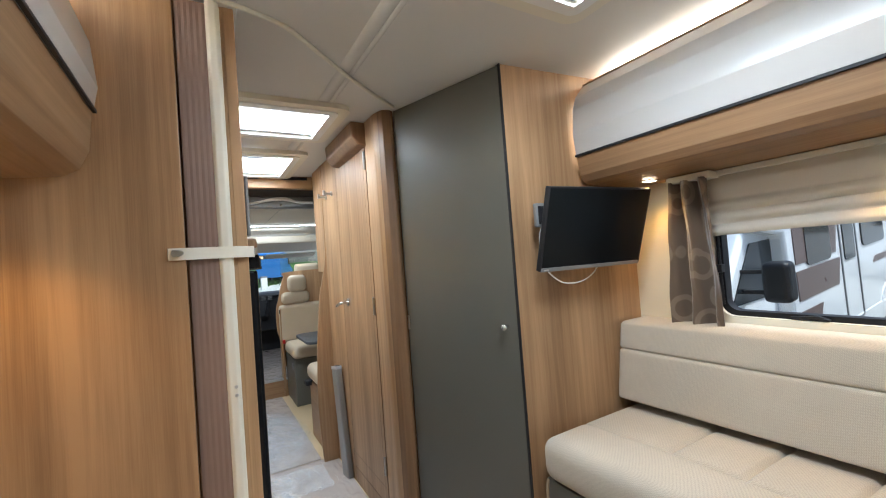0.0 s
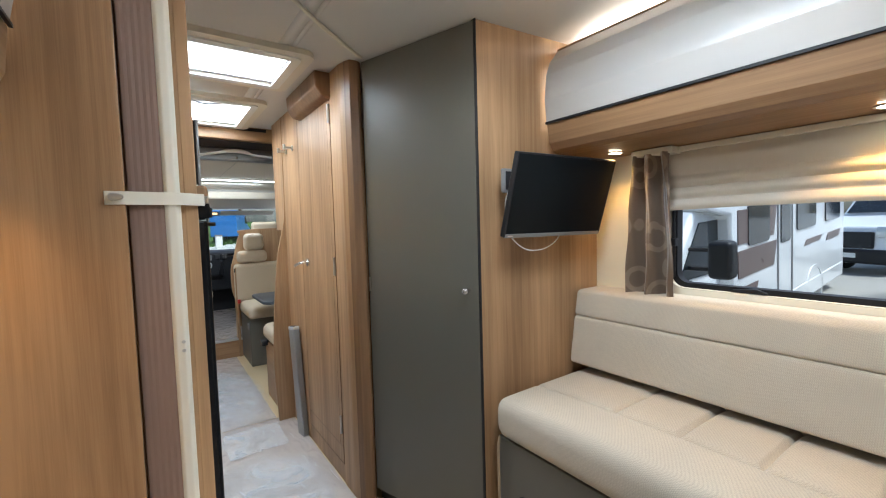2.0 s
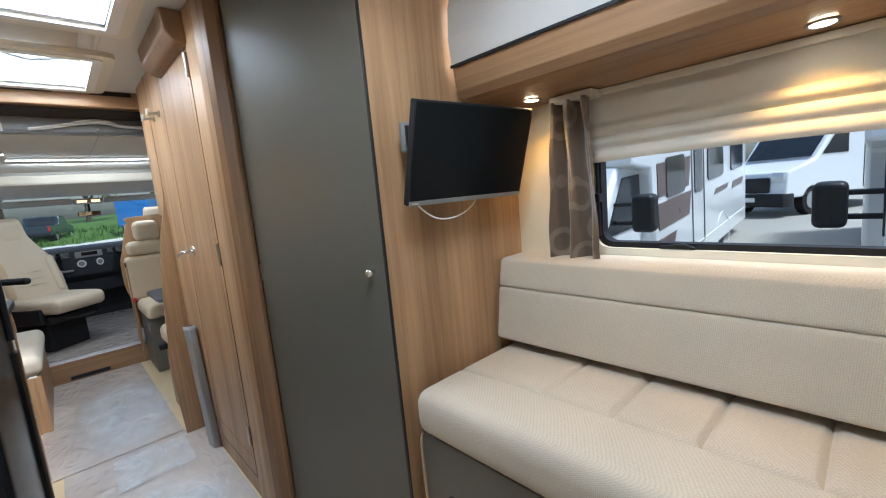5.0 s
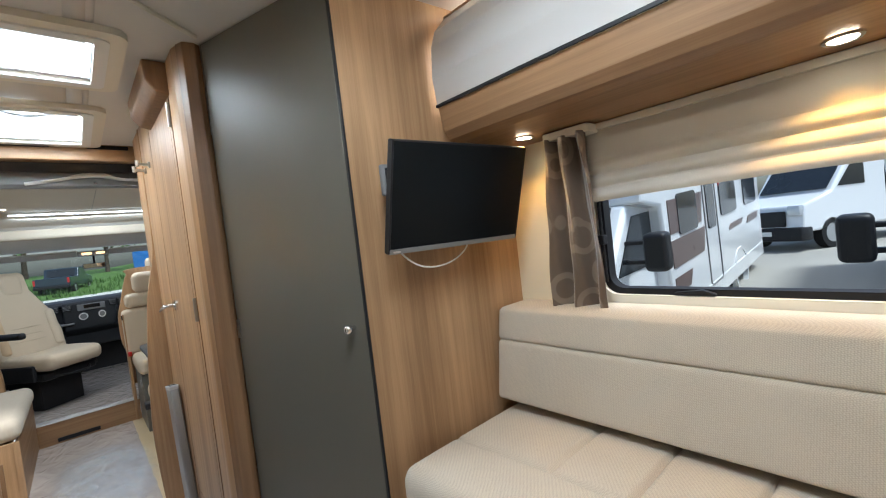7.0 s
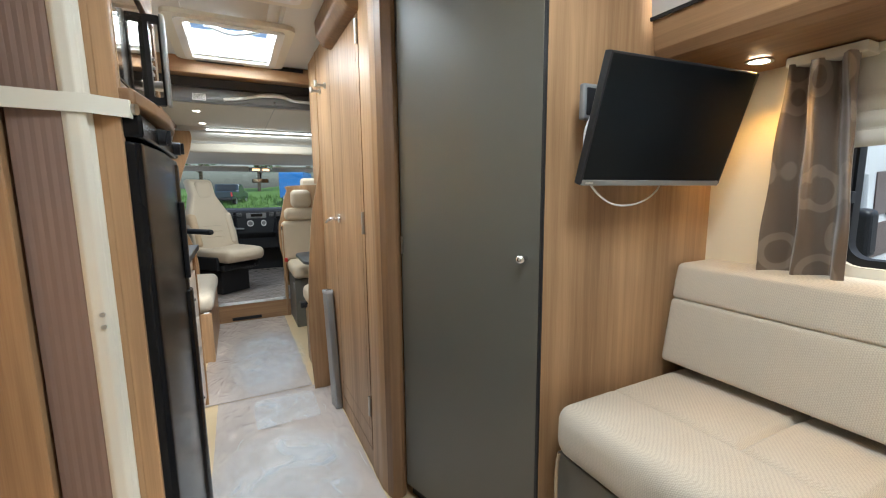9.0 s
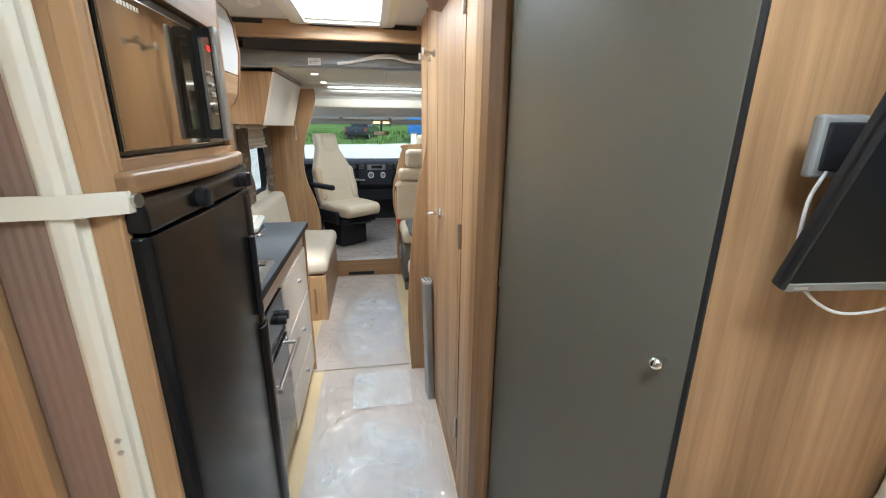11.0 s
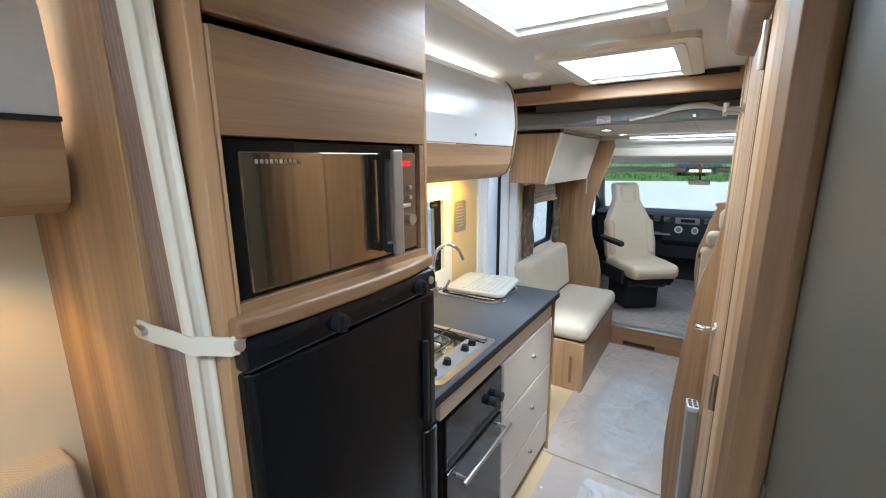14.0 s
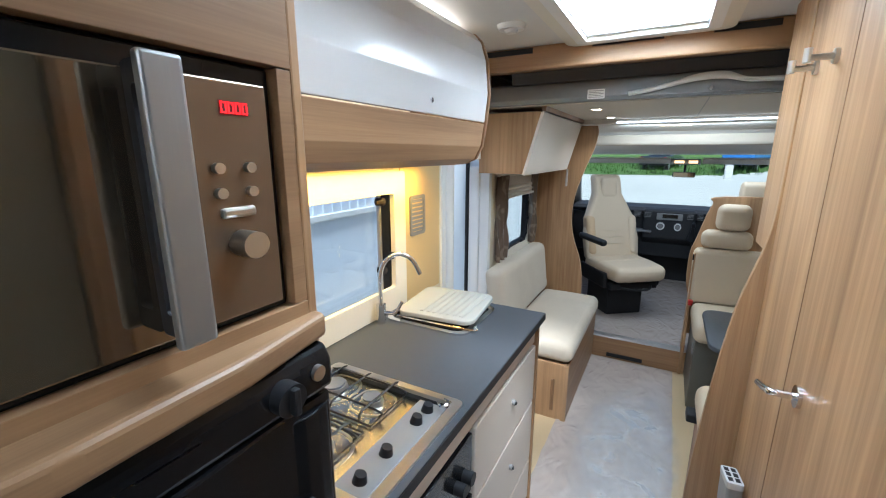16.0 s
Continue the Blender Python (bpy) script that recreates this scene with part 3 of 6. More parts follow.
trim_pts = [(FX - 0.004, 1.846), (FX + 0.006, 1.850), (FX + 0.011, 1.864), (FX + 0.012, 1.880), (FX + 0.009, 1.900), (FX, 1.912), (FX - 0.004, 1.912)]
part("handle_trim", prism(trim_pts, "z", 0.11, 0.955, 0.002), FRIDGE_BLACK, fridge, "rounded glossy door edge")
part("handle", prism([(x - 0.007, y) for x, y in trim_pts], "z", 0.956, 1.300, 0.002), FRIDGE_BLACK, fridge, "recessed pull handle")
part("handle_recess", one(FX + 0.000, FX + 0.012, 1.852, 1.866, 0.99, 1.20, 0.003), BLACK, fridge)

# microwave
mw = thing("microwave", (0.1, 1.66, MW[2]), "black microwave oven with mirrored door, silver handle and red clock", "microwave")
MIRROR = plain("smoked_mirror", (0.29, 0.235, 0.17), 0.05, 0.9, 0.02, 3, 40, 0.0)
part("body", one(TX - 0.35, TX - 0.012, MW[0] + 0.002, MW[1] - 0.002, MW[2] + 0.001, MW[3] - 0.002, 0.003), FRIDGE_BLACK, mw)
part("door", one(TX - 0.012, TX - 0.004, MW[0] + 0.022, 1.774, MW[2] + 0.010, MW[3] - 0.022, 0.002), MIRROR, mw, "smoked mirror glass door")
panel = part("control_panel", one(TX - 0.012, TX - 0.004, 1.777, MW[1] - 0.012, MW[2] + 0.010, MW[3] - 0.020, 0.002), plain("bronze_panel", (0.20, 0.145, 0.10), 0.25, 0.6, 0.03), mw, "bronze control panel")
part("clock", one(TX - 0.006, TX - 0.0035, 1.828, 1.856, 1.632, 1.645, 0.0), glow("red_digits_back", (0.05, 0.001, 0.001), 0.6), panel, "dim red display")
for i in range(4):
    y = 1.8295 + i * 0.0066
    rows = [(TX - 0.0035, TX - 0.003, y, y + 0.005, z, z + 0.0013) for z in (1.6335, 1.6425)] + [(TX - 0.0035, TX - 0.003, yy, yy + 0.0013, 1.6335, 1.6438) for yy in (y, y + 0.0042)]
    part("digit", boxes(*rows), glow("red_digit", (1.0, 0.01, 0.015), 1.6) if i == 0 else bpy.data.materials["red_digit"], panel, "lit red zero", 0)
for y in (1.820, 1.850):
    for z in (1.584, 1.561):
        part("button", rod((TX - 0.005, y, z), (TX + 0.002, y, z), 0.005, 16), STEEL, panel)
part("long_button", one(TX - 0.005, TX + 0.001, 1.818, 1.852, 1.537, 1.547, 0.003), STEEL, panel)
part("dial", rod((TX - 0.005, 1.836, 1.511), (TX + 0.018, 1.836, 1.511), 0.013, 28), STEEL, panel)
hd = part("handle", one(TX + 0.031, TX + 0.041, 1.750, 1.778, 1.445, 1.667, 0.003, 3), ALU, mw, "flat silver bar handle")
part("bracket", ring("y", 1.760, 1.776, loop(TX - 0.004, TX + 0.031, 1.447, 1.665, 0.006), loop(TX + 0.006, TX + 0.026, 1.466, 1.648, 0.004)), BLACK, hd, "black handle backing with a long slot")
for i in range(10):
    part("lettering_bar", boxes((TX - 0.0042, TX - 0.0036, 1.492 + i * 0.0082, 1.4975 + i * 0.0082, 1.642, 1.649)), STEEL, mw, "plain bars in place of a maker's name")

# ---- wardrobe, washroom wall, lounge partition ----
section(x=((0.5, 0.5),))
wd = thing("wardrobe_door", (1.09, 1.65, 0), "tall dark grey lacquered door with a round knob", "door")
A, B = Vector((0.972, 2.046, 0)), Vector((1.160, 1.482, 0))
u = (B - A).normalized()
nrm = Vector((u.y, -u.x, 0))
if nrm.x > 0:
    nrm = -nrm
def slab(p, q, n, t0, t1, z0, z1, bevel=0.003):
    pts = [p + n * t0, q + n * t0, q + n * t1, p + n * t1]
    return prism([(v.x, v.y) for v in pts], "z", z0, z1, bevel)
part("panel", slab(A, B, nrm, -0.02, 0.0, 0.06, CEIL - 0.004), GREY_DOOR, wd)
kp = Vector((1.1465, 1.5225, 1.052))
kn = part("knob", rod(kp, kp + nrm * 0.02, 0.007), CHROME, wd, "round chrome knob")
bmk = bmesh.new()
bmesh.ops.create_uvsphere(bmk, u_segments=20, v_segments=12, radius=0.014, matrix=Matrix.Translation(kp + nrm * 0.026))
part("ball", bmk, CHROME, kn)
part("latch", slab(A + u * 0.004, A + u * 0.012, nrm, -0.002, 0.004, 1.010, 1.075, 0.0), STEEL, wd)
part("plinth", slab(A, B, nrm, -0.05, -0.03, 0.0, 0.058, 0.0), BLACK, wd)

WX = 0.90
section(x=((0.9, 0.9), (0.925, 0.918), (0.965, 0.955), (1.85, 1.815)), y=((1.93, 2.045), (2.005, 2.09), (2.222, 2.265), (2.70, 2.70), (2.93, 2.93), (3.18, 3.232)))
wash = thing("washroom_wall", (WX, 2.55, 0), "walnut washroom front with a hinged door", "wall panel", kind="structure")
part("post", prism([(WX - 0.003, 2.215), (WX - 0.003, 2.20), (WX - 0.003, 2.05), (WX + 0.010, 2.005), (WX + 0.045, 2.005), (WX + 0.045, 2.215)], "z", 0, CEIL, 0.004), WOOD_Z, wash)
part("jamb", prism([(WX + 0.006, 2.002), (0.925, 1.945), (0.965, 1.932), (0.985, 1.95), (0.985, 2.002)], "z", 0, CEIL, 0.004), WOOD_TRIM, wash, "darker walnut jamb")
part("end_panel", one(WX, WX + 0.018, 2.815, 3.18, 0, CEIL), WOOD_Z, wash)
part("upper_panel", one(WX, WX + 0.018, 3.16, 3.395, 1.30, CEIL), WOOD_Z, wash)
part("header", one(WX + 0.001, WX + 0.018, 2.218, 2.812, 1.955, CEIL), WOOD_Z, wash)
part("plinth", one(WX + 0.001, WX + 0.018, 2.218, 2.812, 0, 0.10), WOOD_Z, wash)
wdoor = thing("door_1", (WX, 2.5, 0.1), "closed walnut washroom door with lever handle", "door", kind="structure")
for row in ((2.2175, 2.2215, 0.10, 1.955), (2.8085, 2.8125, 0.10, 1.955), (2.262, 2.265, 0.19, 1.90)):
    part("gap", boxes((WX - 0.0046, WX, *row)), WOOD_TRIM, wdoor, "dark gap line")
for z in (0.10, 0.19, 1.951):
    part("gap", boxes((WX - 0.0046, WX, 2.222, 2.808, z, z + 0.004)), WOOD_TRIM, wdoor, "dark gap line")
part("leaf", one(WX - 0.004, WX + 0.014, 2.220, 2.810, 0.104, 1.951), WOOD_Z, wdoor)
for z in (0.31, 1.114, 1.859):
    part("hinge", rod((WX - 0.010, 2.222, z - 0.045), (WX - 0.010, 2.222, z + 0.045), 0.006), STEEL, wdoor)
h = part("handle", rod((WX - 0.004, 2.70, 1.110), (WX - 0.012, 2.70, 1.110), 0.024, 24), CHROME, wdoor, "chrome lever handle")
part("lever", tube([(WX - 0.008, 2.70, 1.110), (WX - 0.048, 2.70, 1.110), (WX - 0.056, 2.715, 1.106), (WX - 0.058, 2.78, 1.088)], 0.008), CHROME, h)
section(x=((0.9, 0.9),))
cor = thing("cornice", (0.87, 2.4, 1.98), "rounded dark walnut cornice over the washroom door", "trim", kind="structure")
part("moulding", prism([(0.905, 1.925), (0.855, 1.935), (0.826, 1.975), (0.822, CEIL - 0.002), (0.905, CEIL - 0.002)], "y", 2.24, 2.74, 0.008, 3), WOOD_TRIM, cor)
for y in (2.93, 3.075):
    hk = thing("coat_hook", (WX, y, 1.84), "brushed steel coat hook on the washroom wall", "hook", "coat hooks")
    part("plate", rod((WX, y, 1.806), (WX - 0.008, y, 1.806), 0.016, 20), STEEL, hk)
    part("peg", rod((WX - 0.006, y, 1.806), (WX - 0.055, y, 1.806), 0.007), STEEL, hk)
    part("tip", rod((WX - 0.052, y, 1.796), (WX - 0.052, y, 1.826), 0.008), STEEL, hk)
# washroom closed behind
structure("wall_washroom_front", boxes((WX + 0.018, RIGHT, 3.185, 3.20, 0, CEIL)), WOOD_X, "walnut board between washroom and dinette")
wave = [(0.797, 0.0), (0.784, 0.25), (0.782, 0.45), (0.803, 0.80), (0.834, 1.10), (0.862, 1.24), (0.884, 1.34), (0.894, 1.45), (0.896, 1.75), (0.897, 2.0), (0.897, CEIL)]
edge = [(p.x, p.y) for p in curve_through([Vector((a, b, 0)) for a, b in wave], 5)]
structure("panel_wavy", prism([*edge, (WX + 0.02, CEIL), (WX + 0.02, 0.0)], "y", 3.18, 3.205, 0.003), WOOD_Z, "walnut end panel with wavy front edge")

# lounge partition with the television
section(x=((-0.5, -0.36), (0.15, 0.15), (1.2, 1.2), (1.85, 1.815)))
structure("wall_partition", prism([(1.167, 1.478), (RIGHT, 1.424), (RIGHT, 1.444), (1.167, 1.498)], "z", 0, CEIL), WOOD_Z, "walnut partition between wardrobe and lounge")
structure("trim_partition", one(1.161, 1.1665, 1.472, 1.495, 0, CEIL, 0.001), BLACK, "thin dark edge strip of the partition")

tl, bl, br = Vector((1.204, 1.2925, 1.5425)), Vector((1.200, 1.3795, 1.2555)), Vector((1.698, 1.3395, 1.2535))
def curtain_cloth():
    """Brown satin with large paler rings."""
    m, n, l, b = nodes("brown_satin_rings")
    co, vo, ramp, nz = n.new("ShaderNodeTexCoord"), n.new("ShaderNodeTexVoronoi"), n.new("ShaderNodeValToRGB"), n.new("ShaderNodeTexNoise")
    vo.inputs["Scale"].default_value, nz.inputs["Scale"].default_value = 7.5, 60
    l.new(co.outputs["Object"], vo.inputs["Vector"])
    l.new(co.outputs["Object"], nz.inputs["Vector"])
    e = ramp.color_ramp.elements
    e[0].position, e[0].color = 0.20, (0.135, 0.092, 0.062, 1)
    e[1].position, e[1].color = 0.50, (0.135, 0.092, 0.062, 1)
    for p, c in ((0.26, (0.135, 0.092, 0.062, 1)), (0.28, (0.225, 0.172, 0.125, 1)), (0.40, (0.225, 0.172, 0.125, 1)), (0.42, (0.135, 0.092, 0.062, 1))):
        k = e.new(p)
        k.color = c
    l.new(vo.outputs["Distance"], ramp.inputs["Fac"])
    l.new(ramp.outputs["Color"], b.inputs["Base Color"])
    b.inputs["Roughness"].default_value, b.inputs["Sheen Weight"].default_value, b.inputs["Anisotropic"].default_value = 0.30, 0.35, 0.5
    bp = n.new("ShaderNodeBump")
    bp.inputs["Strength"].default_value, bp.inputs["Distance"].default_value = 0.15, 0.004
    l.new(nz.outputs["Fac"], bp.inputs["Height"])
    l.new(bp.outputs["Normal"], b.inputs["Normal"])
    return m


CURTAIN = curtain_cloth()
BLIND = plain("cream_blind_cloth", (0.62, 0.57, 0.49), 0.85, 0, 0.06, 4, 420, 0.2)
WORKTOP = plain("slate_worktop", (0.055, 0.062, 0.072), 0.42, 0, 0.25, 60, 500, 0.06)
DRAWER = plain("cream_drawer_front", (0.66, 0.60, 0.53), 0.4, 0, 0.03, 3, 200, 0.03)
GREY_PLASTIC = plain("grey_plastic", (0.22, 0.22, 0.22), 0.45, 0, 0.06, 5, 200, 0.05)
GREY_SILVER = plain("silver_grey_fascia", (0.22, 0.225, 0.23), 0.35, 0.3, 0.05, 4, 200, 0.03)
BED_LINING = plain("bed_underside", (0.60, 0.56, 0.49), 0.7, 0, 0.03, 3, 260, 0.1)
MESH_DARK = plain("dark_mesh", (0.05, 0.05, 0.055), 0.6, 0.2, 0.3, 200, 500, 0.3)
RED = plain("red_plastic", (0.5, 0.02, 0.015), 0.4)
DASH = plain("dashboard_plastic", (0.02, 0.021, 0.024), 0.5, 0, 0.15, 6, 300, 0.12)

# ---- lounge lockers ----
def locker(name, wall, way, y0, y1, label, lip=1.668, deep=1.0):
    """Overhead locker along a side wall; way: +1 opens to the left, -1 to the right."""
    t = thing(name, (wall - way * 0.15, (y0 + y1) / 2, 1.55), label, "locker", "overhead lockers")
    def pr(pts, a, b, bevel=0.0):
        return prism([(wall - way * d * deep, z) for d, z in pts], "y", a, b, bevel)
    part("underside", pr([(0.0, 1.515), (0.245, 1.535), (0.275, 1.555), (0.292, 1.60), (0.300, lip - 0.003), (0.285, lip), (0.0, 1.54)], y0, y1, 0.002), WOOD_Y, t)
    n = max(1, round((y1 - y0) / 1.2))
    for i in range(n):
        a, b = y0 + (y1 - y0) * i / n, y0 + (y1 - y0) * (i + 1) / n
        part("flap", pr([(0.303, lip + 0.004), (0.309, 1.76), (0.302, 1.865), (0.285, 1.915), (0.235, 1.965), (0.225, 1.958), (0.270, 1.905), (0.286, 1.86), (0.292, 1.76), (0.286, lip + 0.004)], a + 0.001, b - 0.001, 0.002), WHITE_GLOSS, t, "glossy white flap")
    part("edge_strip", pr([(0.301, lip - 0.004), (0.306, lip - 0.004), (0.306, lip + 0.004), (0.301, lip + 0.004)], y0, y1), BLACK, t)
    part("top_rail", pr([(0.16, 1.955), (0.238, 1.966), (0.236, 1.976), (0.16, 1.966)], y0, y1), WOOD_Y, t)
    part("led", pr([(0.03, 2.032), (0.11, 2.032), (0.11, 2.044), (0.03, 2.044)], y0 + 0.02, y1 - 0.01), LED, t, "bright warm white light strip")
    return t


RIGHT_LOCKER = dict(x=((1.541, 1.474), (1.558, 1.500), (1.605, 1.55), (1.76, 1.69), (1.85, 1.815)),
                    y=((0.43, 0.506), (1.20, 1.254), (1.385, 1.426)),
                    z=((1.515, 1.573), (1.60, 1.622), (1.668, 1.701), (1.86, 1.884), (1.965, 2.0), (2.05, 2.05)))
LEFT_LOCKER = dict(x=((-0.5, -0.36), (-0.30, -0.22), (-0.03, -0.033)), y=((1.0, 1.102),), z=((1.515, 1.545), (1.60, 1.62), (1.705, 1.712), (2.05, 2.05)))
section(**RIGHT_LOCKER)
locker("overhead_locker", RIGHT, 1, REAR, 1.383, "white gloss and walnut overhead locker above the sofa")
section(**LEFT_LOCKER)
locker("overhead_locker", LEFT, -1, REAR, TY0 - 0.068, "white gloss and walnut overhead locker beside the fridge tower", 1.705, 1.55)
for x, y, z in ((RIGHT - 0.09, 1.20, 1.520), (RIGHT - 0.09, 0.43, 1.520), (RIGHT - 0.09, -0.3, 1.520), (LEFT + 0.2, 1.12, 1.528), (LEFT + 0.2, 0.45, 1.528)):
    section(**(RIGHT_LOCKER if x > 1 else LEFT_LOCKER))
    d = thing("downlight", (x, y, z), "small round warm downlight under the locker", "downlight", "downlights")
    part("bezel", ring("z", z - 0.007, z, loop(x - 0.032, x + 0.032, y - 0.032, y + 0.032, 0.0319), loop(x - 0.024, x + 0.024, y - 0.024, y + 0.024, 0.0239)), CHROME, d)
    part("lens", rod((x, y, z - 0.005), (x, y, z + 0.002), 0.024, 24), SPOT_ON, d)

# ---- sofas ----
def sofa(face, way, y0, y1, label):
    t = thing("sofa", (face, (y0 + y1) / 2, 0), label, "sofa", "lounge sofas")
    def f(d):
        return face + way * d
    def span(a, b):
        return min(f(a), f(b)), max(f(a), f(b))
    a, b = span(0.03, 0.62)
    base = part("base", one(a, b, y0, y1, 0.0, 0.462), GREY_DOOR, t, "dark grey base panel")
    if way > 0:
        for i in range(3):
            yy = y1 - 0.10 - 0.55 * i
            part("vent_frame", ring("x", f(0.03) - 0.004, f(0.03) + 0.006, loop(yy - 0.42, yy, 0.10, 0.30, 0.03), loop(yy - 0.405, yy - 0.015, 0.115, 0.285, 0.02)), BLACK, base, "dark framed vent")
    seams = [1.024 - 0.203 * i for i in range(10)]
    a, b = span(0.0, 0.60)
    part("seat", cushion(a, b, y0, y1 - 0.004, 0.468, 0.600, 0.045, (f(0.232),), seams, 0.014, 0.013, top_from=(f(0.232) if way > 0 else None)), UPHOLSTERY, t)
    def lean(p):
        p.x += way * 0.06 * (p.z - 0.635) / 0.31
        return p
    xs = span(0.475, 0.60)
    part("backrest", cushion(xs[0], xs[1], y0, y1 - 0.006, 0.637, 0.831, 0.014, (), (), 0.0, 0.0, shape=lean), UPHOLSTERY, t)
    part("backrest_top", cushion(xs[0], xs[1], y0, y1 - 0.006, 0.830, 0.945, 0.016, (), (), 0.008, 0.0, shape=lean), UPHOLSTERY, t)
    return t


section(x=((1.205, 1.168), (1.68, 1.608), (1.74, 1.661), (1.825, 1.79)), y=((1.0, 1.043),), z=((0.0, 0.0), (0.468, 0.512), (0.60, 0.662), (0.637, 0.70), (0.83, 0.898), (0.945, 1.010)))
sofa(1.205, 1, REAR, 1.384, "long cream woven sofa with dark grey base along the side wall")
section(x=((-0.5, -0.36), (0.145, 0.145)), y=((1.0, 1.10),), z=((0.0, 0.0), (0.468, 0.512), (0.60, 0.662), (0.637, 0.70), (0.945, 1.010)))
sofa(0.145, -1, REAR, TY0 - 0.082, "cream woven sofa opposite, under the other locker")

# ---- television ----
section(x=((0.5, 0.5),))
tv = thing("television", (1.45, 1.33, 1.3), "black flat television tilted on a wall arm", "television")
ex = (br - bl).normalized()
ez = (tl - bl)
ez = (ez - ex * ez.dot(ex)).normalized()
en = ex.cross(ez)
if en.y > 0:
    en = -en
wdt, hgt = (br - bl).length, (tl - bl).length
def tvbox(a0, a1, c0, c1, d0, d1, bevel=0.002):
    m = Matrix((( ex.x, ez.x, en.x, bl.x), (ex.y, ez.y, en.y, bl.y), (ex.z, ez.z, en.z, bl.z), (0, 0, 0, 1)))
    return moved(one(a0, a1, c0, c1, d0, d1, bevel), m)
part("casing", tvbox(-0.004, wdt + 0.004, -0.004, hgt + 0.003, -0.022, 0.0, 0.004), BLACK, tv)
part("rear_housing", tvbox(0.08, wdt - 0.08, 0.02, hgt - 0.09, -0.05, -0.022, 0.012), BLACK, tv)
part("screen", tvbox(0.003, wdt - 0.003, 0.012, hgt - 0.003, -0.001, 0.0015, 0.0), SCREEN, tv, "dark switched-off screen")
part("bezel_strip", tvbox(0.0, wdt, -0.004, 0.010, -0.002, 0.003, 0.001), GREY_PLASTIC, tv)
part("badge", tvbox(0.012, 0.035, 0.000, 0.005, 0.003, 0.0036, 0.0), STEEL, tv)
for k in (0.0, 1.0):
    part("side_rim", tvbox(k * (wdt + 0.002) - 0.004, k * (wdt + 0.002) + 0.001, 0.0, hgt, -0.010, 0.0022, 0.0), BLACK, tv)
section(x=((1.288, 1.228), (1.45, 1.42)), y=((1.0, 1.041),), z=((1.2, 1.252),))
arm = part("wall_arm", tube([(1.45, 1.372, 1.40), (1.50, 1.345, 1.39), (1.50, 1.31, 1.37)], 0.016, 10), BLACK, tv)
part("wall_plate", one(1.38, 1.50, 1.370, 1.384, 1.34, 1.46, 0.004), BLACK, arm)
sock = thing("aerial_socket", (1.325, 1.38, 1.41), "dark square double socket plate on the partition", "socket")
part("plate", one(1.288, 1.358, 1.366, 1.3845, 1.365, 1.455, 0.006, 3), GREY_PLASTIC, sock)
part("insert", one(1.296, 1.350, 1.362, 1.368, 1.376, 1.444, 0.004), BLACK, sock)
wire = thing("television_cable", (1.4, 1.37, 1.2), "thin white cable looping under the television", "cable")
part("cable", tube([(1.31, 1.366, 1.375), (1.288, 1.36, 1.32), (1.296, 1.355, 1.22), (1.36, 1.35, 1.155), (1.45, 1.352, 1.148), (1.54, 1.355, 1.185), (1.58, 1.36, 1.26)], 0.0026, 8), WHITE_PLASTIC, wire)
section(x=((1.21, 1.175),), y=((1.0, 1.041),), z=((0.0, 0.0), (0.47, 0.51)))
pipe = thing("grey_cable", (1.21, 1.37, 0.2), "beige cable running down beside the sofa base", "cable")
part("cable", tube([(1.222, 1.370, 0.47), (1.212, 1.368, 0.42), (1.214, 1.368, 0.2), (1.213, 1.368, 0.0)], 0.005, 8), plain("beige_cable", (0.42, 0.31, 0.20), 0.5), pipe)

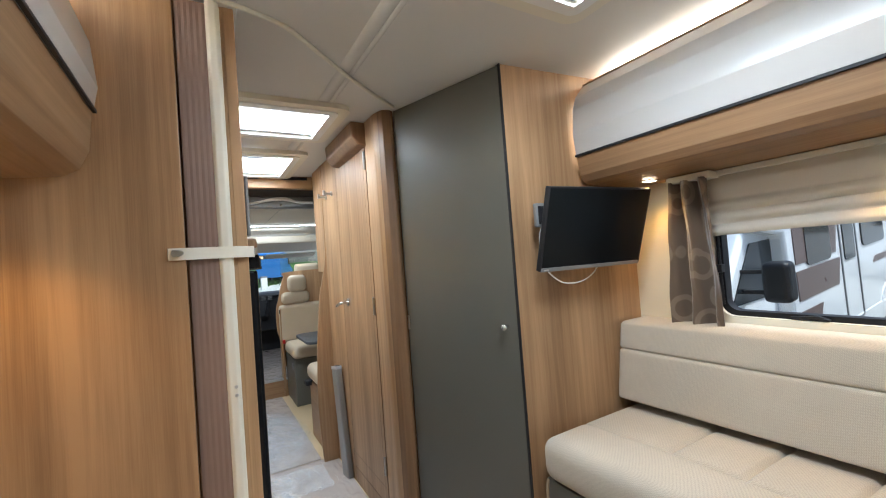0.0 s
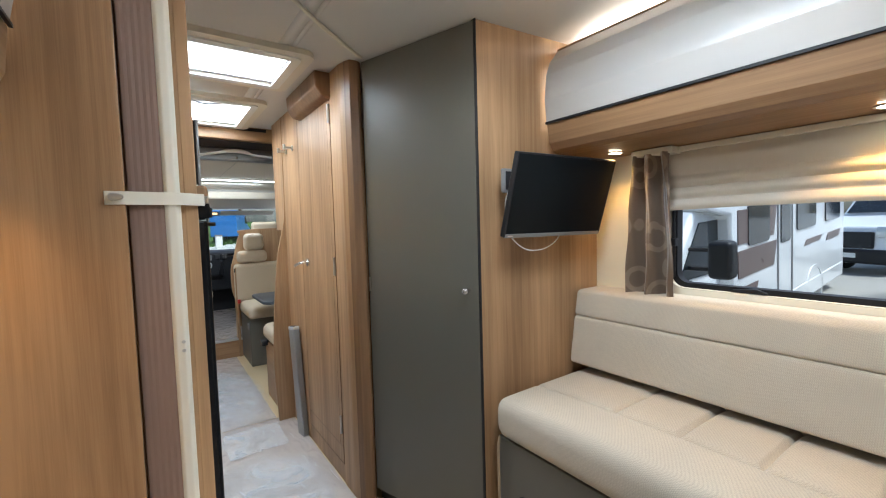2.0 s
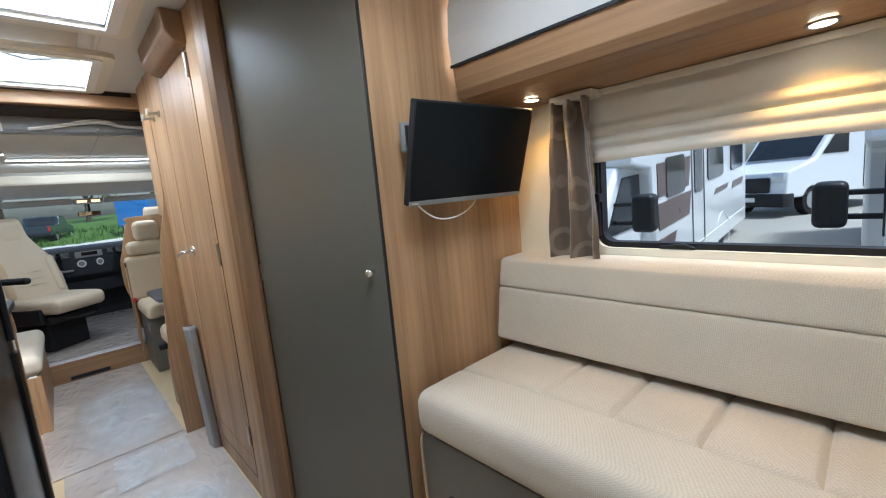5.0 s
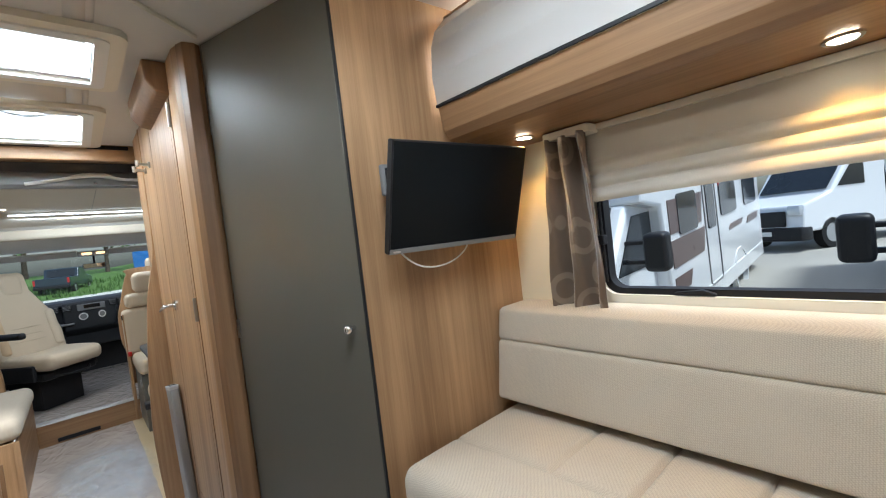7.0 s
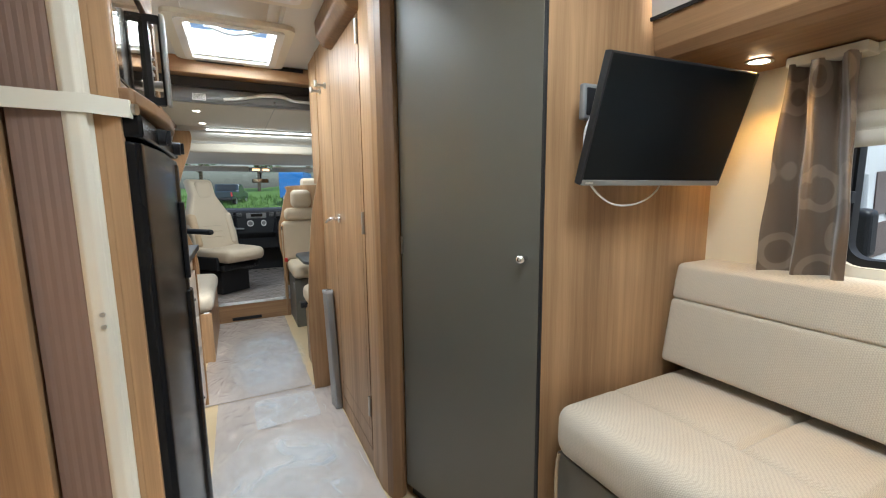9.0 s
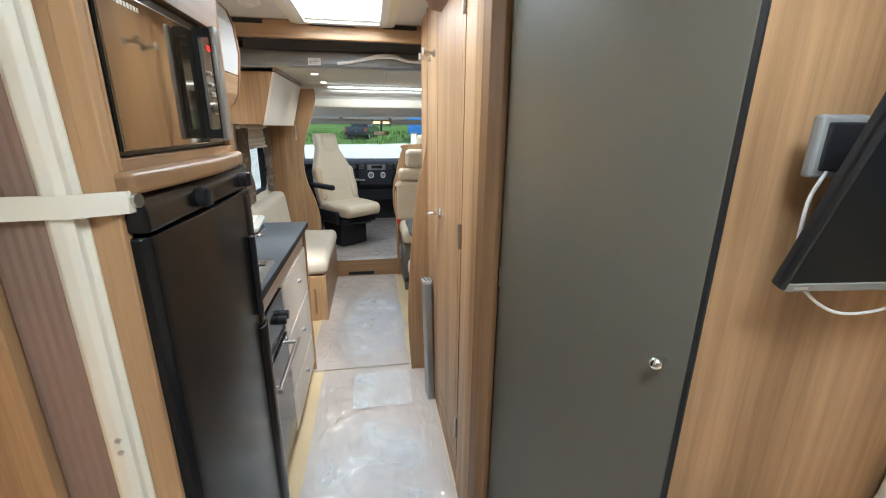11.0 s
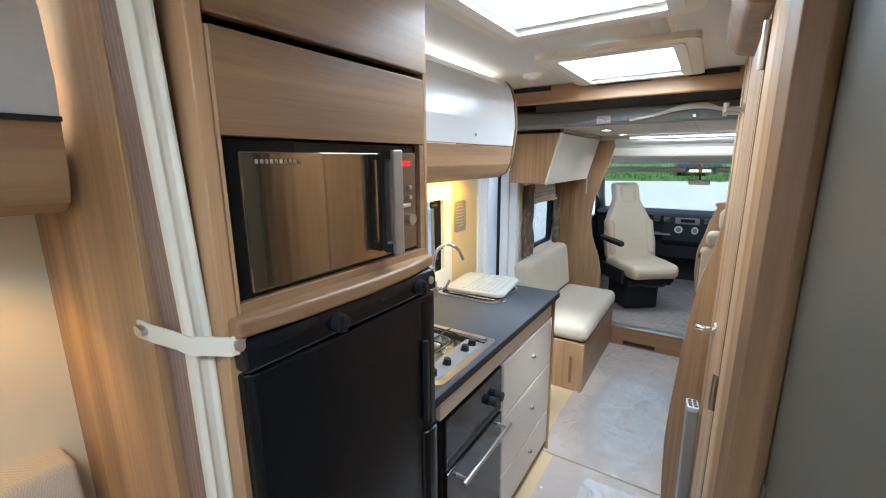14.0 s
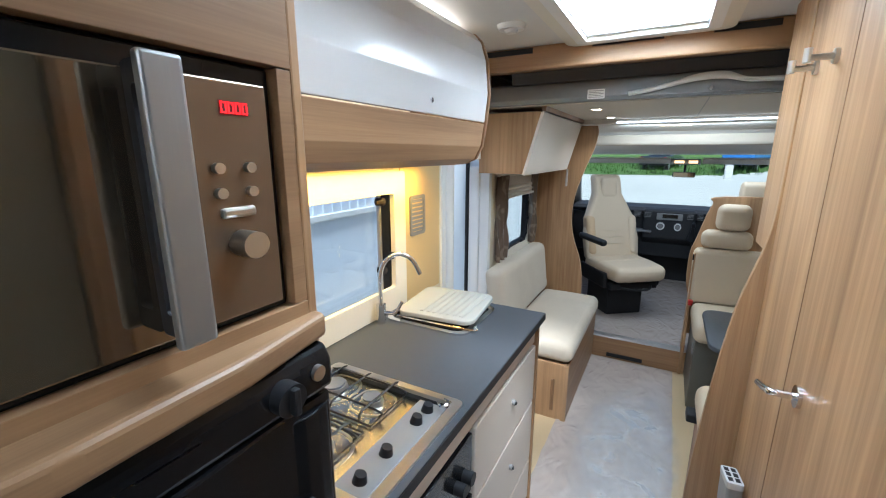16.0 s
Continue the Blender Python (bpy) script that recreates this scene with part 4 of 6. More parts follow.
# ---- windows ----
section(x=((-0.5, -0.36), (0.15, 0.15), (1.2, 1.2), (1.85, 1.815)))
RUBBER = plain("black_rubber", (0.012, 0.012, 0.014), 0.5)
TINT = glass("tinted_acrylic", (0.90, 0.95, 0.98))
def window_unit(name, wall, way, y0, y1, z0, z1, label, material=None):
    """Opening acrylic window: cream liner, black rubber seal, pane, stays and catches. way: +1 right wall."""
    t = thing(name, (wall, (y0 + y1) / 2, z0), label, "window", kind="structure")
    xs = sorted((wall - way * 0.014, wall + way * 0.03))
    part("window_frame", ring("x", *xs, loop(y0 - 0.045, y1 + 0.045, z0 - 0.05, z1 + 0.045, 0.03), loop(y0 + 0.012, y1 - 0.012, z0 + 0.012, z1 - 0.012, 0.05)), CREAM_PLASTIC, t)
    xs = sorted((wall + way * 0.004, wall + way * 0.045))
    part("seal", ring("x", *xs, loop(y0 + 0.010, y1 - 0.010, z0 + 0.010, z1 - 0.010, 0.05), loop(y0 + 0.032, y1 - 0.032, z0 + 0.030, z1 - 0.030, 0.04)), RUBBER, t, "black rubber seal")
    xs = sorted((wall + way * 0.046, wall + way * 0.052))
    pane = part("pane", prism(loop(y0 + 0.004, y1 - 0.004, z0 + 0.004, z1 - 0.004, 0.05), "x", *xs), material or TINT, t, "clear tinted pane")
    pane.visible_shadow = False
    for y, s in ((y0 + 0.022, 1), (y1 - 0.022, -1)):
        st = part("stay", tube([(wall + way * 0.0, y, z0 + 0.05), (wall - way * 0.004, y, (z0 + z1) / 2), (wall + way * 0.0, y, z1 - 0.05)], 0.006, 8), BLACK, t)
        part("knob", one(*sorted((wall - way * 0.02, wall + way * 0.01)), y - 0.012, y + 0.012, z0 + 0.17, z0 + 0.20, 0.004), BLACK, st)
    for k in (0.2, 0.8):
        y = y0 + (y1 - y0) * k
        part("catch", prism([(y - 0.05, z0 + 0.014), (y + 0.05, z0 + 0.014), (y + 0.05, z0 + 0.022), (y - 0.02, z0 + 0.030), (y - 0.05, z0 + 0.020)], "x", *sorted((wall - way * 0.012, wall + way * 0.02)), 0.002), BLACK, t)
    return t


window_unit("window_1", RIGHT, 1, *WIN_R, "long opening window with black rubber seal in the lounge")
window_unit("window_2", LEFT, -1, *WIN_L, "long opening window behind the other sofa")
window_unit("window_3", LEFT, -1, *WIN_K, "kitchen window in a cream frame over the worktop")
window_unit("window_4", LEFT, -1, *WIN_D, "small window over the side seat")
structure("sill", prism([(RIGHT, 0.955), (RIGHT - 0.022, 0.955), (RIGHT - 0.022, 0.968), (RIGHT - 0.018, 0.975), (RIGHT, 0.982)], "y", -0.35, 1.11), CREAM_PLASTIC, "cream ledge under the lounge window")

def roman_blind(wall, way, y0, y1, z0, z1):
    t = thing("roman_blind", (wall, (y0 + y1) / 2, z1), "half-lowered cream roman blind in soft folds", "blind")
    prof = []
    for i in range(41):
        k = i / 40
        z = z1 - (z1 - z0) * k
        out = 0.018 + 0.012 * k + 0.016 * abs(math.sin((k - 0.42) * 16)) * (k > 0.42) + 0.008 * max(0, math.sin(k * 7))
        prof.append((out, z))
    bm = sheet(range(len(prof)), steps(y0, y1, 40), lambda i, y: (wall - way * (prof[i][0] + 0.004 * math.sin(y * 9 + prof[i][1] * 30) * (i / 40)), y, prof[i][1] - 0.005 * math.sin(y * 5 + 1) * (i / 40)), (way * 0.004, 0, 0))
    part("cloth", bm, BLIND, t)
    part("head_rail", one(*sorted((wall - way * 0.034, wall - way * 0.002)), y0, y1 + 0.02, z1 - 0.004, z1 + 0.016), CREAM_PLASTIC, t)
    part("hem_bar", one(*sorted((wall - way * 0.030, wall - way * 0.022)), y0 + 0.01, y1 - 0.01, z0 + 0.004, z0 + 0.022, 0.003), BLIND, t)
    return t


roman_blind(RIGHT, 1, -0.30, 1.088, 1.336, 1.556)
roman_blind(LEFT, -1, 4.29, 4.91, 1.295, 1.452)
def drape(wall, way, y0, y1, z0, z1, label, seed=0.0, off=0.034):
    t = thing("curtain", (wall, (y0 + y1) / 2, z0), label, "curtain", "curtains")
    ym = (y0 + y1) / 2
    def f(u, z):
        k = (z1 - z) / (z1 - z0)
        w = 0.72 + 0.28 * math.sin(min(1, k * 1.15) * math.pi / 2)
        y = ym + (u - 0.5) * (y1 - y0) * w
        d = off + 0.028 * math.sin(u * 13.5 + seed + 1.3 * math.sin(k * 2.6 + seed)) + 0.007 * math.sin(u * 29 + k * 4 + seed) + 0.004 * math.sin(k * 15 + u * 9)
        return (wall - way * d, y, z)
    part("cloth", sheet(steps(0, 1, 44), steps(z0, z1, 20), f, (-way * 0.003, 0, 0)), CURTAIN, t)
    part("tape", one(*sorted((wall - way * (off + 0.012), wall - way * 0.008)), y0 + 0.012, y1 - 0.012, z1 - 0.006, z1 + 0.020, 0.004), CREAM_PLASTIC, t, "cream curtain rail end")
    return t


drape(RIGHT, 1, 1.040, 1.222, 0.99, 1.552, "brown satin curtain with pale rings gathered beside the window", 0.0, 0.078)
drape(LEFT, -1, 4.13, 4.30, 0.90, 1.46, "brown satin curtain with pale rings gathered beside the window", 1.0)
drape(LEFT, -1, 4.86, 4.97, 0.90, 1.46, "brown satin curtain with pale rings gathered beside the window", 2.0)

# ---- kitchen ----
section(x=((-0.5, -0.36), (-0.098, -0.024), (0.128, 0.221)), y=((1.925, 2.013), (2.53, 2.554), (3.2, 3.19), (3.3, 3.284)),
        z=((0.0, 0.0), (0.80, 0.826), (0.93, 0.958), (1.34, 1.33), (1.578, 1.557), (1.743, 1.712), (2.012, 2.02), (2.05, 2.05)))
KX, KY0, KY1, KZ = 0.128, TY1 + 0.002, 3.300, 0.930
HOB = (-0.352, 0.112, 2.085, 2.530)
top = thing("worktop", (-0.2, 2.6, 0.9), "dark slate grey kitchen worktop", "worktop")
HX0, HX1, HY0, HY1 = HOB[0] + 0.02, HOB[1] - 0.02, HOB[2] + 0.02, HOB[3] - 0.02
part("slab", one(LEFT, KX, HY1, KY1, KZ - 0.028, KZ, 0.002), WORKTOP, top)
part("slab_strip", one(LEFT, KX, KY0, HY0, KZ - 0.028, KZ, 0.001), WORKTOP, top)
part("slab_strip", one(LEFT, HX0, HY0, HY1, KZ - 0.028, KZ, 0.0), WORKTOP, top)
part("slab_strip", one(HX1, KX, HY0, HY1, KZ - 0.028, KZ, 0.0), WORKTOP, top)
part("edge_band", one(KX, KX + 0.003, KY0, KY1, KZ - 0.028, KZ - 0.002, 0.0), BLACK, top, "dark edge band")
unit = thing("drawer_unit", (-0.1, 2.95, 0), "cream three-drawer kitchen unit with walnut edges", "drawer unit")
part("carcass", boxes((LEFT + 0.01, 0.083, 2.622, KY1 - 0.02, 0.06, KZ - 0.03)), WOOD_Z, unit)
part("end_panel", one(LEFT + 0.005, 0.112, KY1 - 0.018, KY1 - 0.002, 0.0, KZ - 0.03), WOOD_Z, unit)
part("fascia", one(0.080, 0.098, 2.105, KY1 - 0.02, 0.800, KZ - 0.031), DRAWER, unit)
for z0, z1 in ((0.545, 0.792), (0.262, 0.537), (0.062, 0.254)):
    dr = part("drawer_front", one(0.086, 0.105, 2.628, KY1 - 0.024, z0, z1, 0.004), DRAWER, unit)
    kb = part("knob", rod((0.105, 2.98, (z0 + z1) / 2 + 0.02), (0.116, 2.98, (z0 + z1) / 2 + 0.02), 0.010, 16), GREY_PLASTIC, dr, "round grey push knob")
    part("button", rod((0.116, 2.98, (z0 + z1) / 2 + 0.02), (0.120, 2.98, (z0 + z1) / 2 + 0.02), 0.006, 12), BLACK, kb)
part("plinth", one(LEFT + 0.02, 0.06, 2.0, KY1 - 0.03, 0.0, 0.058), WOOD_Y, unit)
oven = thing("oven", (-0.1, 2.37, 0.06), "black glass built-in oven with steel bar handle", "oven")
part("body", one(LEFT + 0.05, 0.088, 2.13, 2.616, 0.064, 0.795, 0.004), BLACK, oven)
part("door", one(0.088, 0.106, 2.135, 2.612, 0.10, 0.590, 0.004), BLACK_GLOSS, oven)
part("fascia", one(0.088, 0.102, 2.135, 2.612, 0.600, 0.790, 0.003), BLACK_GLOSS, oven)
part("slot", one(0.100, 0.104, 2.15, 2.60, 0.612, 0.630, 0.0), BLACK, oven)
for y in (2.50, 2.555):
    part("knob", rod((0.100, y, 0.69), (0.130, y, 0.69), 0.019, 20), BLACK, oven)
hn = part("handle", rod((0.150, 2.17, 0.555), (0.150, 2.60, 0.555), 0.009), STEEL, oven, "steel bar handle")
for y in (2.20, 2.57):
    part("standoff", rod((0.100, y, 0.555), (0.150, y, 0.555), 0.007), STEEL, hn)

hob = thing("gas_hob", (-0.12, 2.31, KZ), "stainless steel gas hob with black wire pan supports", "hob")
part("rim", ring("z", KZ - 0.004, KZ + 0.008, loop(*HOB, 0.02), loop(HOB[0] + 0.024, HOB[1] - 0.024, HOB[2] + 0.024, HOB[3] - 0.024, 0.014)), STEEL, hob)
part("tray", boxes((HOB[0] + 0.022, HOB[1] - 0.022, HOB[2] + 0.022, HOB[3] - 0.022, KZ - 0.028, KZ - 0.018)), plain("steel_tray", (0.50, 0.50, 0.47), 0.26, 1.0, 0.05, 6, 120, 0.02), hob)
part("control_strip", one(0.000, 0.078, HOB[2] + 0.03, HOB[3] - 0.03, KZ - 0.018, KZ - 0.008, 0.003), GREY_PLASTIC, hob)
for y in (2.16, 2.26, 2.40, 2.46):
    part("knob", rod((0.040, y, KZ - 0.010), (0.044, y, KZ + 0.014), 0.016, 18, 0.012), BLACK, hob)
for x, y, r in ((-0.11, 2.43, 0.036), (-0.11, 2.20, 0.046), (-0.27, 2.43, 0.046), (-0.27, 2.20, 0.036)):
    bu = part("burner", rod((x, y, KZ - 0.02), (x, y, KZ - 0.004), r, 28, r * 0.9), STEEL, hob)
    part("cap", rod((x, y, KZ - 0.004), (x, y, KZ + 0.002), r * 0.78, 28), plain("burner_cap", (0.20, 0.22, 0.26), 0.35, 0.5) if "burner_cap" not in bpy.data.materials else bpy.data.materials["burner_cap"], bu)
    part("well", ring("z", KZ - 0.020, KZ - 0.016, loop(x - r * 1.8, x + r * 1.8, y - r * 1.8, y + r * 1.8, r * 1.4), loop(x - r * 1.65, x + r * 1.65, y - r * 1.65, y + r * 1.65, r * 1.3)), STEEL, bu)
for y in (2.20, 2.43):
    g = bmesh.new()
    for dx in (-0.30, -0.19, -0.08):
        tube([(dx, y - 0.10, KZ - 0.012), (dx, y - 0.085, KZ + 0.010), (dx, y, KZ + 0.012), (dx, y + 0.085, KZ + 0.010), (dx, y + 0.10, KZ - 0.012)], 0.0032, 6, 5, g)
    for dy in (-0.06, 0.06):
        tube([(-0.33, y + dy, KZ - 0.010), (-0.315, y + dy, KZ + 0.010), (-0.06, y + dy, KZ + 0.010), (-0.045, y + dy, KZ - 0.010)], 0.0032, 6, 5, g)
    tube([(-0.335, y - 0.1, KZ - 0.012), (-0.045, y - 0.1, KZ - 0.012), (-0.045, y + 0.1, KZ - 0.012), (-0.335, y + 0.1, KZ - 0.012), (-0.335, y - 0.1, KZ - 0.012)], 0.003, 6, bm=g, smooth=False)
    part("pan_support", g, BLACK, hob, "black wire pan support")
part("lid_spring", tube([(0.05, 2.50, KZ), (0.075, 2.47, KZ + 0.012), (0.085, 2.50, KZ + 0.010), (0.06, 2.515, KZ + 0.004)], 0.004, 6), CHROME, hob)

sink = thing("sink", (-0.25, 3.08, KZ), "inset steel sink rim with a ribbed cream drainer cover", "sink")
part("rim", ring("z", KZ + 0.001, KZ + 0.010, loop(-0.455, -0.045, 2.90, 3.245, 0.05), loop(-0.435, -0.065, 2.92, 3.225, 0.04)), CHROME, sink)
part("bowl", boxes((-0.436, -0.064, 2.921, 3.224, KZ + 0.0005, KZ + 0.002)), BLACK_GLOSS, sink)
cov = thing("drainer_cover", (-0.25, 3.10, KZ + 0.01), "ribbed cream plastic drainer lying over the sink", "drainer")
tilt = Matrix.Translation((-0.24, 3.105, KZ + 0.026)) @ Matrix.Rotation(radians(3), 4, "X") @ Matrix.Rotation(radians(4), 4, "Z")
DRAINER = plain("beige_drainer_plastic", (0.40, 0.41, 0.38), 0.45, 0, 0.04, 4, 120, 0.03)
part("board", moved(prism(loop(-0.185, 0.185, -0.155, 0.155, 0.045), "z", 0.0, 0.022, 0.006, 3), tilt), DRAINER, cov)
for i in range(7):
    x = -0.045 + i * 0.033
    part("rib", moved(prism([(x - 0.010 - 0.02, -0.125), (x + 0.010 - 0.02, -0.125), (x + 0.010, 0.125), (x - 0.010, 0.125)], "z", 0.018, 0.0265, 0.004, 3), tilt), DRAINER, cov)
part("rim_wire", moved(tube([(-0.18, -0.15, -0.006), (0.17, -0.16, -0.008), (0.19, -0.13, -0.006)], 0.005, 8), tilt), CHROME, cov)
tap = thing("tap", (-0.44, 2.87, KZ), "chrome swan-neck kitchen tap with side lever", "tap")
part("base", rod((-0.44, 2.87, KZ), (-0.44, 2.87, KZ + 0.085), 0.021, 24), CHROME, tap)
part("spout", tube([(-0.44, 2.87, KZ + 0.08), (-0.44, 2.87, KZ + 0.20), (-0.425, 2.885, KZ + 0.265), (-0.385, 2.92, KZ + 0.297), (-0.335, 2.955, KZ + 0.275), (-0.305, 2.98, KZ + 0.205)], 0.010, 12), CHROME, tap)
part("lever", tube([(-0.42, 2.87, KZ + 0.05), (-0.37, 2.88, KZ + 0.055), (-0.345, 2.90, KZ + 0.10)], 0.008, 10), CHROME, tap)
# Beige wall; the warm lamp glow on it is put into the ochre colour.
structure("wall_panel_kitchen", one(LEFT, LEFT + 0.004, WIN_K[1] + 0.048, DOOR[0] - 0.034, KZ, 1.578, 0.0), plain("warm_glow_wall_board", (0.60, 0.43, 0.20), 0.5, 0, 0.04, 4, 200, 0.04), "beige wall board with a warm glow painted in ochre beside the kitchen window")
win_k = bpy.data.objects["window_3"]
part("blind_cassette", ring("x", LEFT + 0.001, LEFT + 0.026, loop(WIN_K[0] - 0.06, WIN_K[1] + 0.055, WIN_K[2] - 0.07, WIN_K[3] + 0.06, 0.012), loop(WIN_K[0] + 0.04, WIN_K[1] - 0.028, WIN_K[2] + 0.036, WIN_K[3] - 0.03, 0.012)), CREAM_PLASTIC, win_k, "cream blind cassette frame")
for z in (1.13, 1.43):
    side = part("side_catch", rod((LEFT - 0.02, WIN_K[1] - 0.085, z), (LEFT + 0.012, WIN_K[1] - 0.085, z), 0.020, 16, 0.016), BLACK, win_k)
    part("lever", one(LEFT + 0.006, LEFT + 0.018, WIN_K[1] - 0.135, WIN_K[1] - 0.080, z - 0.008, z + 0.008, 0.004), BLACK, side)
part("side_rail", one(LEFT - 0.02, LEFT - 0.004, WIN_K[1] - 0.095, WIN_K[1] - 0.082, WIN_K[2] + 0.03, WIN_K[3] - 0.03, 0.003), ALU, win_k, "metal window stay")
vent = thing("wall_vent", (LEFT, 3.23, 1.34), "grey rectangular extractor grille on the warm-lit wall", "vent")
part("frame", ring("x", LEFT, LEFT + 0.012, loop(3.165, 3.295, 1.245, 1.435, 0.015), loop(3.18, 3.28, 1.262, 1.418, 0.01)), GREY_PLASTIC, vent)
for i in range(8):
    part("slat", one(LEFT + 0.001, LEFT + 0.009, 3.18, 3.28, 1.266 + i * 0.0195, 1.278 + i * 0.0195, 0.0), GREY_PLASTIC, vent)
kl = thing("kitchen_locker", (-0.3, 2.56, 1.58), "white gloss and walnut overhead locker above the worktop", "locker")
def kpr(pts, a, b, bevel=0.0):
    return prism([(LEFT + d, z) for d, z in pts], "y", a, b, bevel)
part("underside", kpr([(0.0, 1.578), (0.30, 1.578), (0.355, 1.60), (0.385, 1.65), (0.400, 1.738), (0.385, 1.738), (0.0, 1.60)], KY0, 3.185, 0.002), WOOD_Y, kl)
kprof = [(0.402, 1.743), (0.412, 1.83), (0.402, 1.93), (0.378, 1.985), (0.345, 2.012), (0.335, 2.004), (0.365, 1.975), (0.385, 1.93), (0.393, 1.83), (0.385, 1.743)]
for a, b in ((KY0, 3.185),):
    part("flap", kpr(kprof, a + 0.001, b - 0.001, 0.002), WHITE_GLOSS, kl, "glossy white flap")
part("end_cap", kpr([(0.0, 1.58), (0.31, 1.58), (0.36, 1.60), (0.392, 1.65), (0.408, 1.743), (0.418, 1.83), (0.408, 1.935), (0.382, 1.99), (0.345, 2.018), (0.0, 2.018)], 3.186, 3.204, 0.003), WOOD_TRIM, kl, "walnut end cap")
part("catch", rod((LEFT + 0.41, 2.75, 1.775), (LEFT + 0.414, 2.75, 1.775), 0.006), CHROME, kl)
part("led", kpr([(0.16, 2.034), (0.25, 2.034), (0.25, 2.046), (0.16, 2.046)], KY0, 3.16), LED, kl, "bright warm white light strip")
al = thing("smoke_alarm", (-0.03, 3.24, CEIL), "small white round ceiling alarm", "alarm")
part("body", rod((-0.03, 3.24, CEIL), (-0.03, 3.24, CEIL - 0.022), 0.05, 28, 0.042), WHITE_PLASTIC, al)
part("sensor", rod((-0.03, 3.24, CEIL - 0.022), (-0.03, 3.24, CEIL - 0.035), 0.024, 20, 0.018), WHITE_PLASTIC, al)

# ---- entrance door ----
section(x=((-0.5, -0.36), (0.15, 0.15), (1.2, 1.2), (1.85, 1.815)))
ent = thing("door_2", (LEFT, 3.6, 0), "white framed entrance doorway with the door swung open outside", "door", kind="structure")
part("door_frame", ring("x", LEFT - 0.05, LEFT + 0.012, loop(DOOR[0] - 0.03, DOOR[1] + 0.03, -0.01, DOOR[3] + 0.04, 0.10), loop(DOOR[0] + 0.012, DOOR[1] - 0.012, 0.012, DOOR[3] - 0.012, 0.08)), WHITE_PLASTIC, ent)
leaf = part("leaf", one(LEFT - 0.66, LEFT - 0.05, DOOR[1] - 0.005, DOOR[1] + 0.03, -0.02, DOOR[3] - 0.02, 0.02, 3), plain("pale_door_liner", (0.66, 0.74, 0.80), 0.4), ent, "pale inner face of the open door")
part("leaf_seal", one(LEFT - 0.672, LEFT - 0.655, DOOR[1] - 0.008, DOOR[1] + 0.02, -0.02, DOOR[3] - 0.02, 0.004), BLACK, leaf, "dark rubber door seal")
part("seal_post", one(-0.641, -0.622, DOOR[1] - 0.035, DOOR[1] - 0.010, -0.02, DOOR[3] - 0.03, 0.004), BLACK, leaf, "dark rubber strip")
part("door_stay", one(LEFT - 0.12, LEFT - 0.05, DOOR[1] - 0.03, DOOR[1] - 0.006, 0.0, DOOR[3] - 0.06, 0.01), WHITE_PLASTIC, leaf)
part("fly_screen_post", rod((LEFT - 0.03, DOOR[0] + 0.10, 0.02), (LEFT - 0.03, DOOR[0] + 0.10, DOOR[3] - 0.03), 0.035, 20), WHITE_PLASTIC, ent, "white fly screen cassette post")

# ---- side seat, cupboard, partition ----
section(x=((-0.5, -0.36), (0.076, 0.211)), y=((3.965, 3.972), (4.945, 5.0)))
bench = thing("side_bench", (-0.2, 4.45, 0), "cream upholstered side seat on a walnut box", "bench")
part("end_panel", one(-0.47, 0.075, 3.965, 3.983, 0.0, 0.372), WOOD_Z, bench)
part("front_panel", one(0.058, 0.076, 3.984, 4.935, 0.0, 0.372), WOOD_Y, bench)
part("edge", prism([(0.078, 3.962), (0.066, 3.955), (0.05, 3.955), (0.05, 3.964), (0.078, 3.985)], "z", 0, 0.372), WOOD_Z, bench)
part("door_pull", one(-0.02, 0.0, 3.956, 3.966, 0.06, 0.27, 0.003), WOOD_TRIM, bench)
part("seat", cushion(-0.36, 0.092, 3.962, 4.94, 0.376, 0.50, 0.05, (), (), 0.012), UPHOLSTERY, bench)
def lean_in(p):
    p.x -= 0.05 * (p.z - 0.5) / 0.4
    return p
part("backrest", cushion(-0.45, -0.32, 3.98, 4.94, 0.50, 0.885, 0.045, (), (), 0.006, shape=lean_in), UPHOLSTERY, bench)
cup = thing("side_cupboard", (-0.35, 4.4, 1.5), "small walnut cupboard with a slanted cream door", "cupboard")
part("carcass", prism([(LEFT, 1.488), (-0.242, 1.488), (-0.150, 1.815), (-0.145, 1.813), (LEFT, 1.813)], "y", 3.89, 4.90, 0.002), WOOD_Z, cup)
part("door", prism([(-0.242, 1.484), (-0.225, 1.480), (-0.135, 1.810), (-0.150, 1.815)], "y", 3.892, 4.898, 0.003), DRAWER, cup, "slanted cream door")
part("edge", prism([(-0.148, 1.817), (-0.125, 1.813), (-0.121, 1.840), (-0.148, 1.842)], "y", 3.885, 4.905), WOOD_TRIM, cup)
part("hanger", tube([(-0.20, 4.80, 1.488), (-0.20, 4.80, 1.36)], 0.008, 8, smooth=False), STEEL, cup)
wv = [(-0.03, 1.80), (-0.022, 1.74), (-0.045, 1.63), (-0.10, 1.48), (-0.155, 1.30), (-0.175, 1.12), (-0.15, 0.95), (-0.09, 0.78), (-0.06, 0.62), (-0.055, 0.45), (-0.055, 0.0)]
pe = [(p.x, p.y) for p in curve_through([Vector((a, b, 0)) for a, b in wv], 5)]
structure("panel_side", prism([*pe, (LEFT, 0.0), (LEFT, 1.80)], "y", 4.945, 4.972, 0.003), WOOD_Z, "walnut side panel with wavy edge beside the cab")

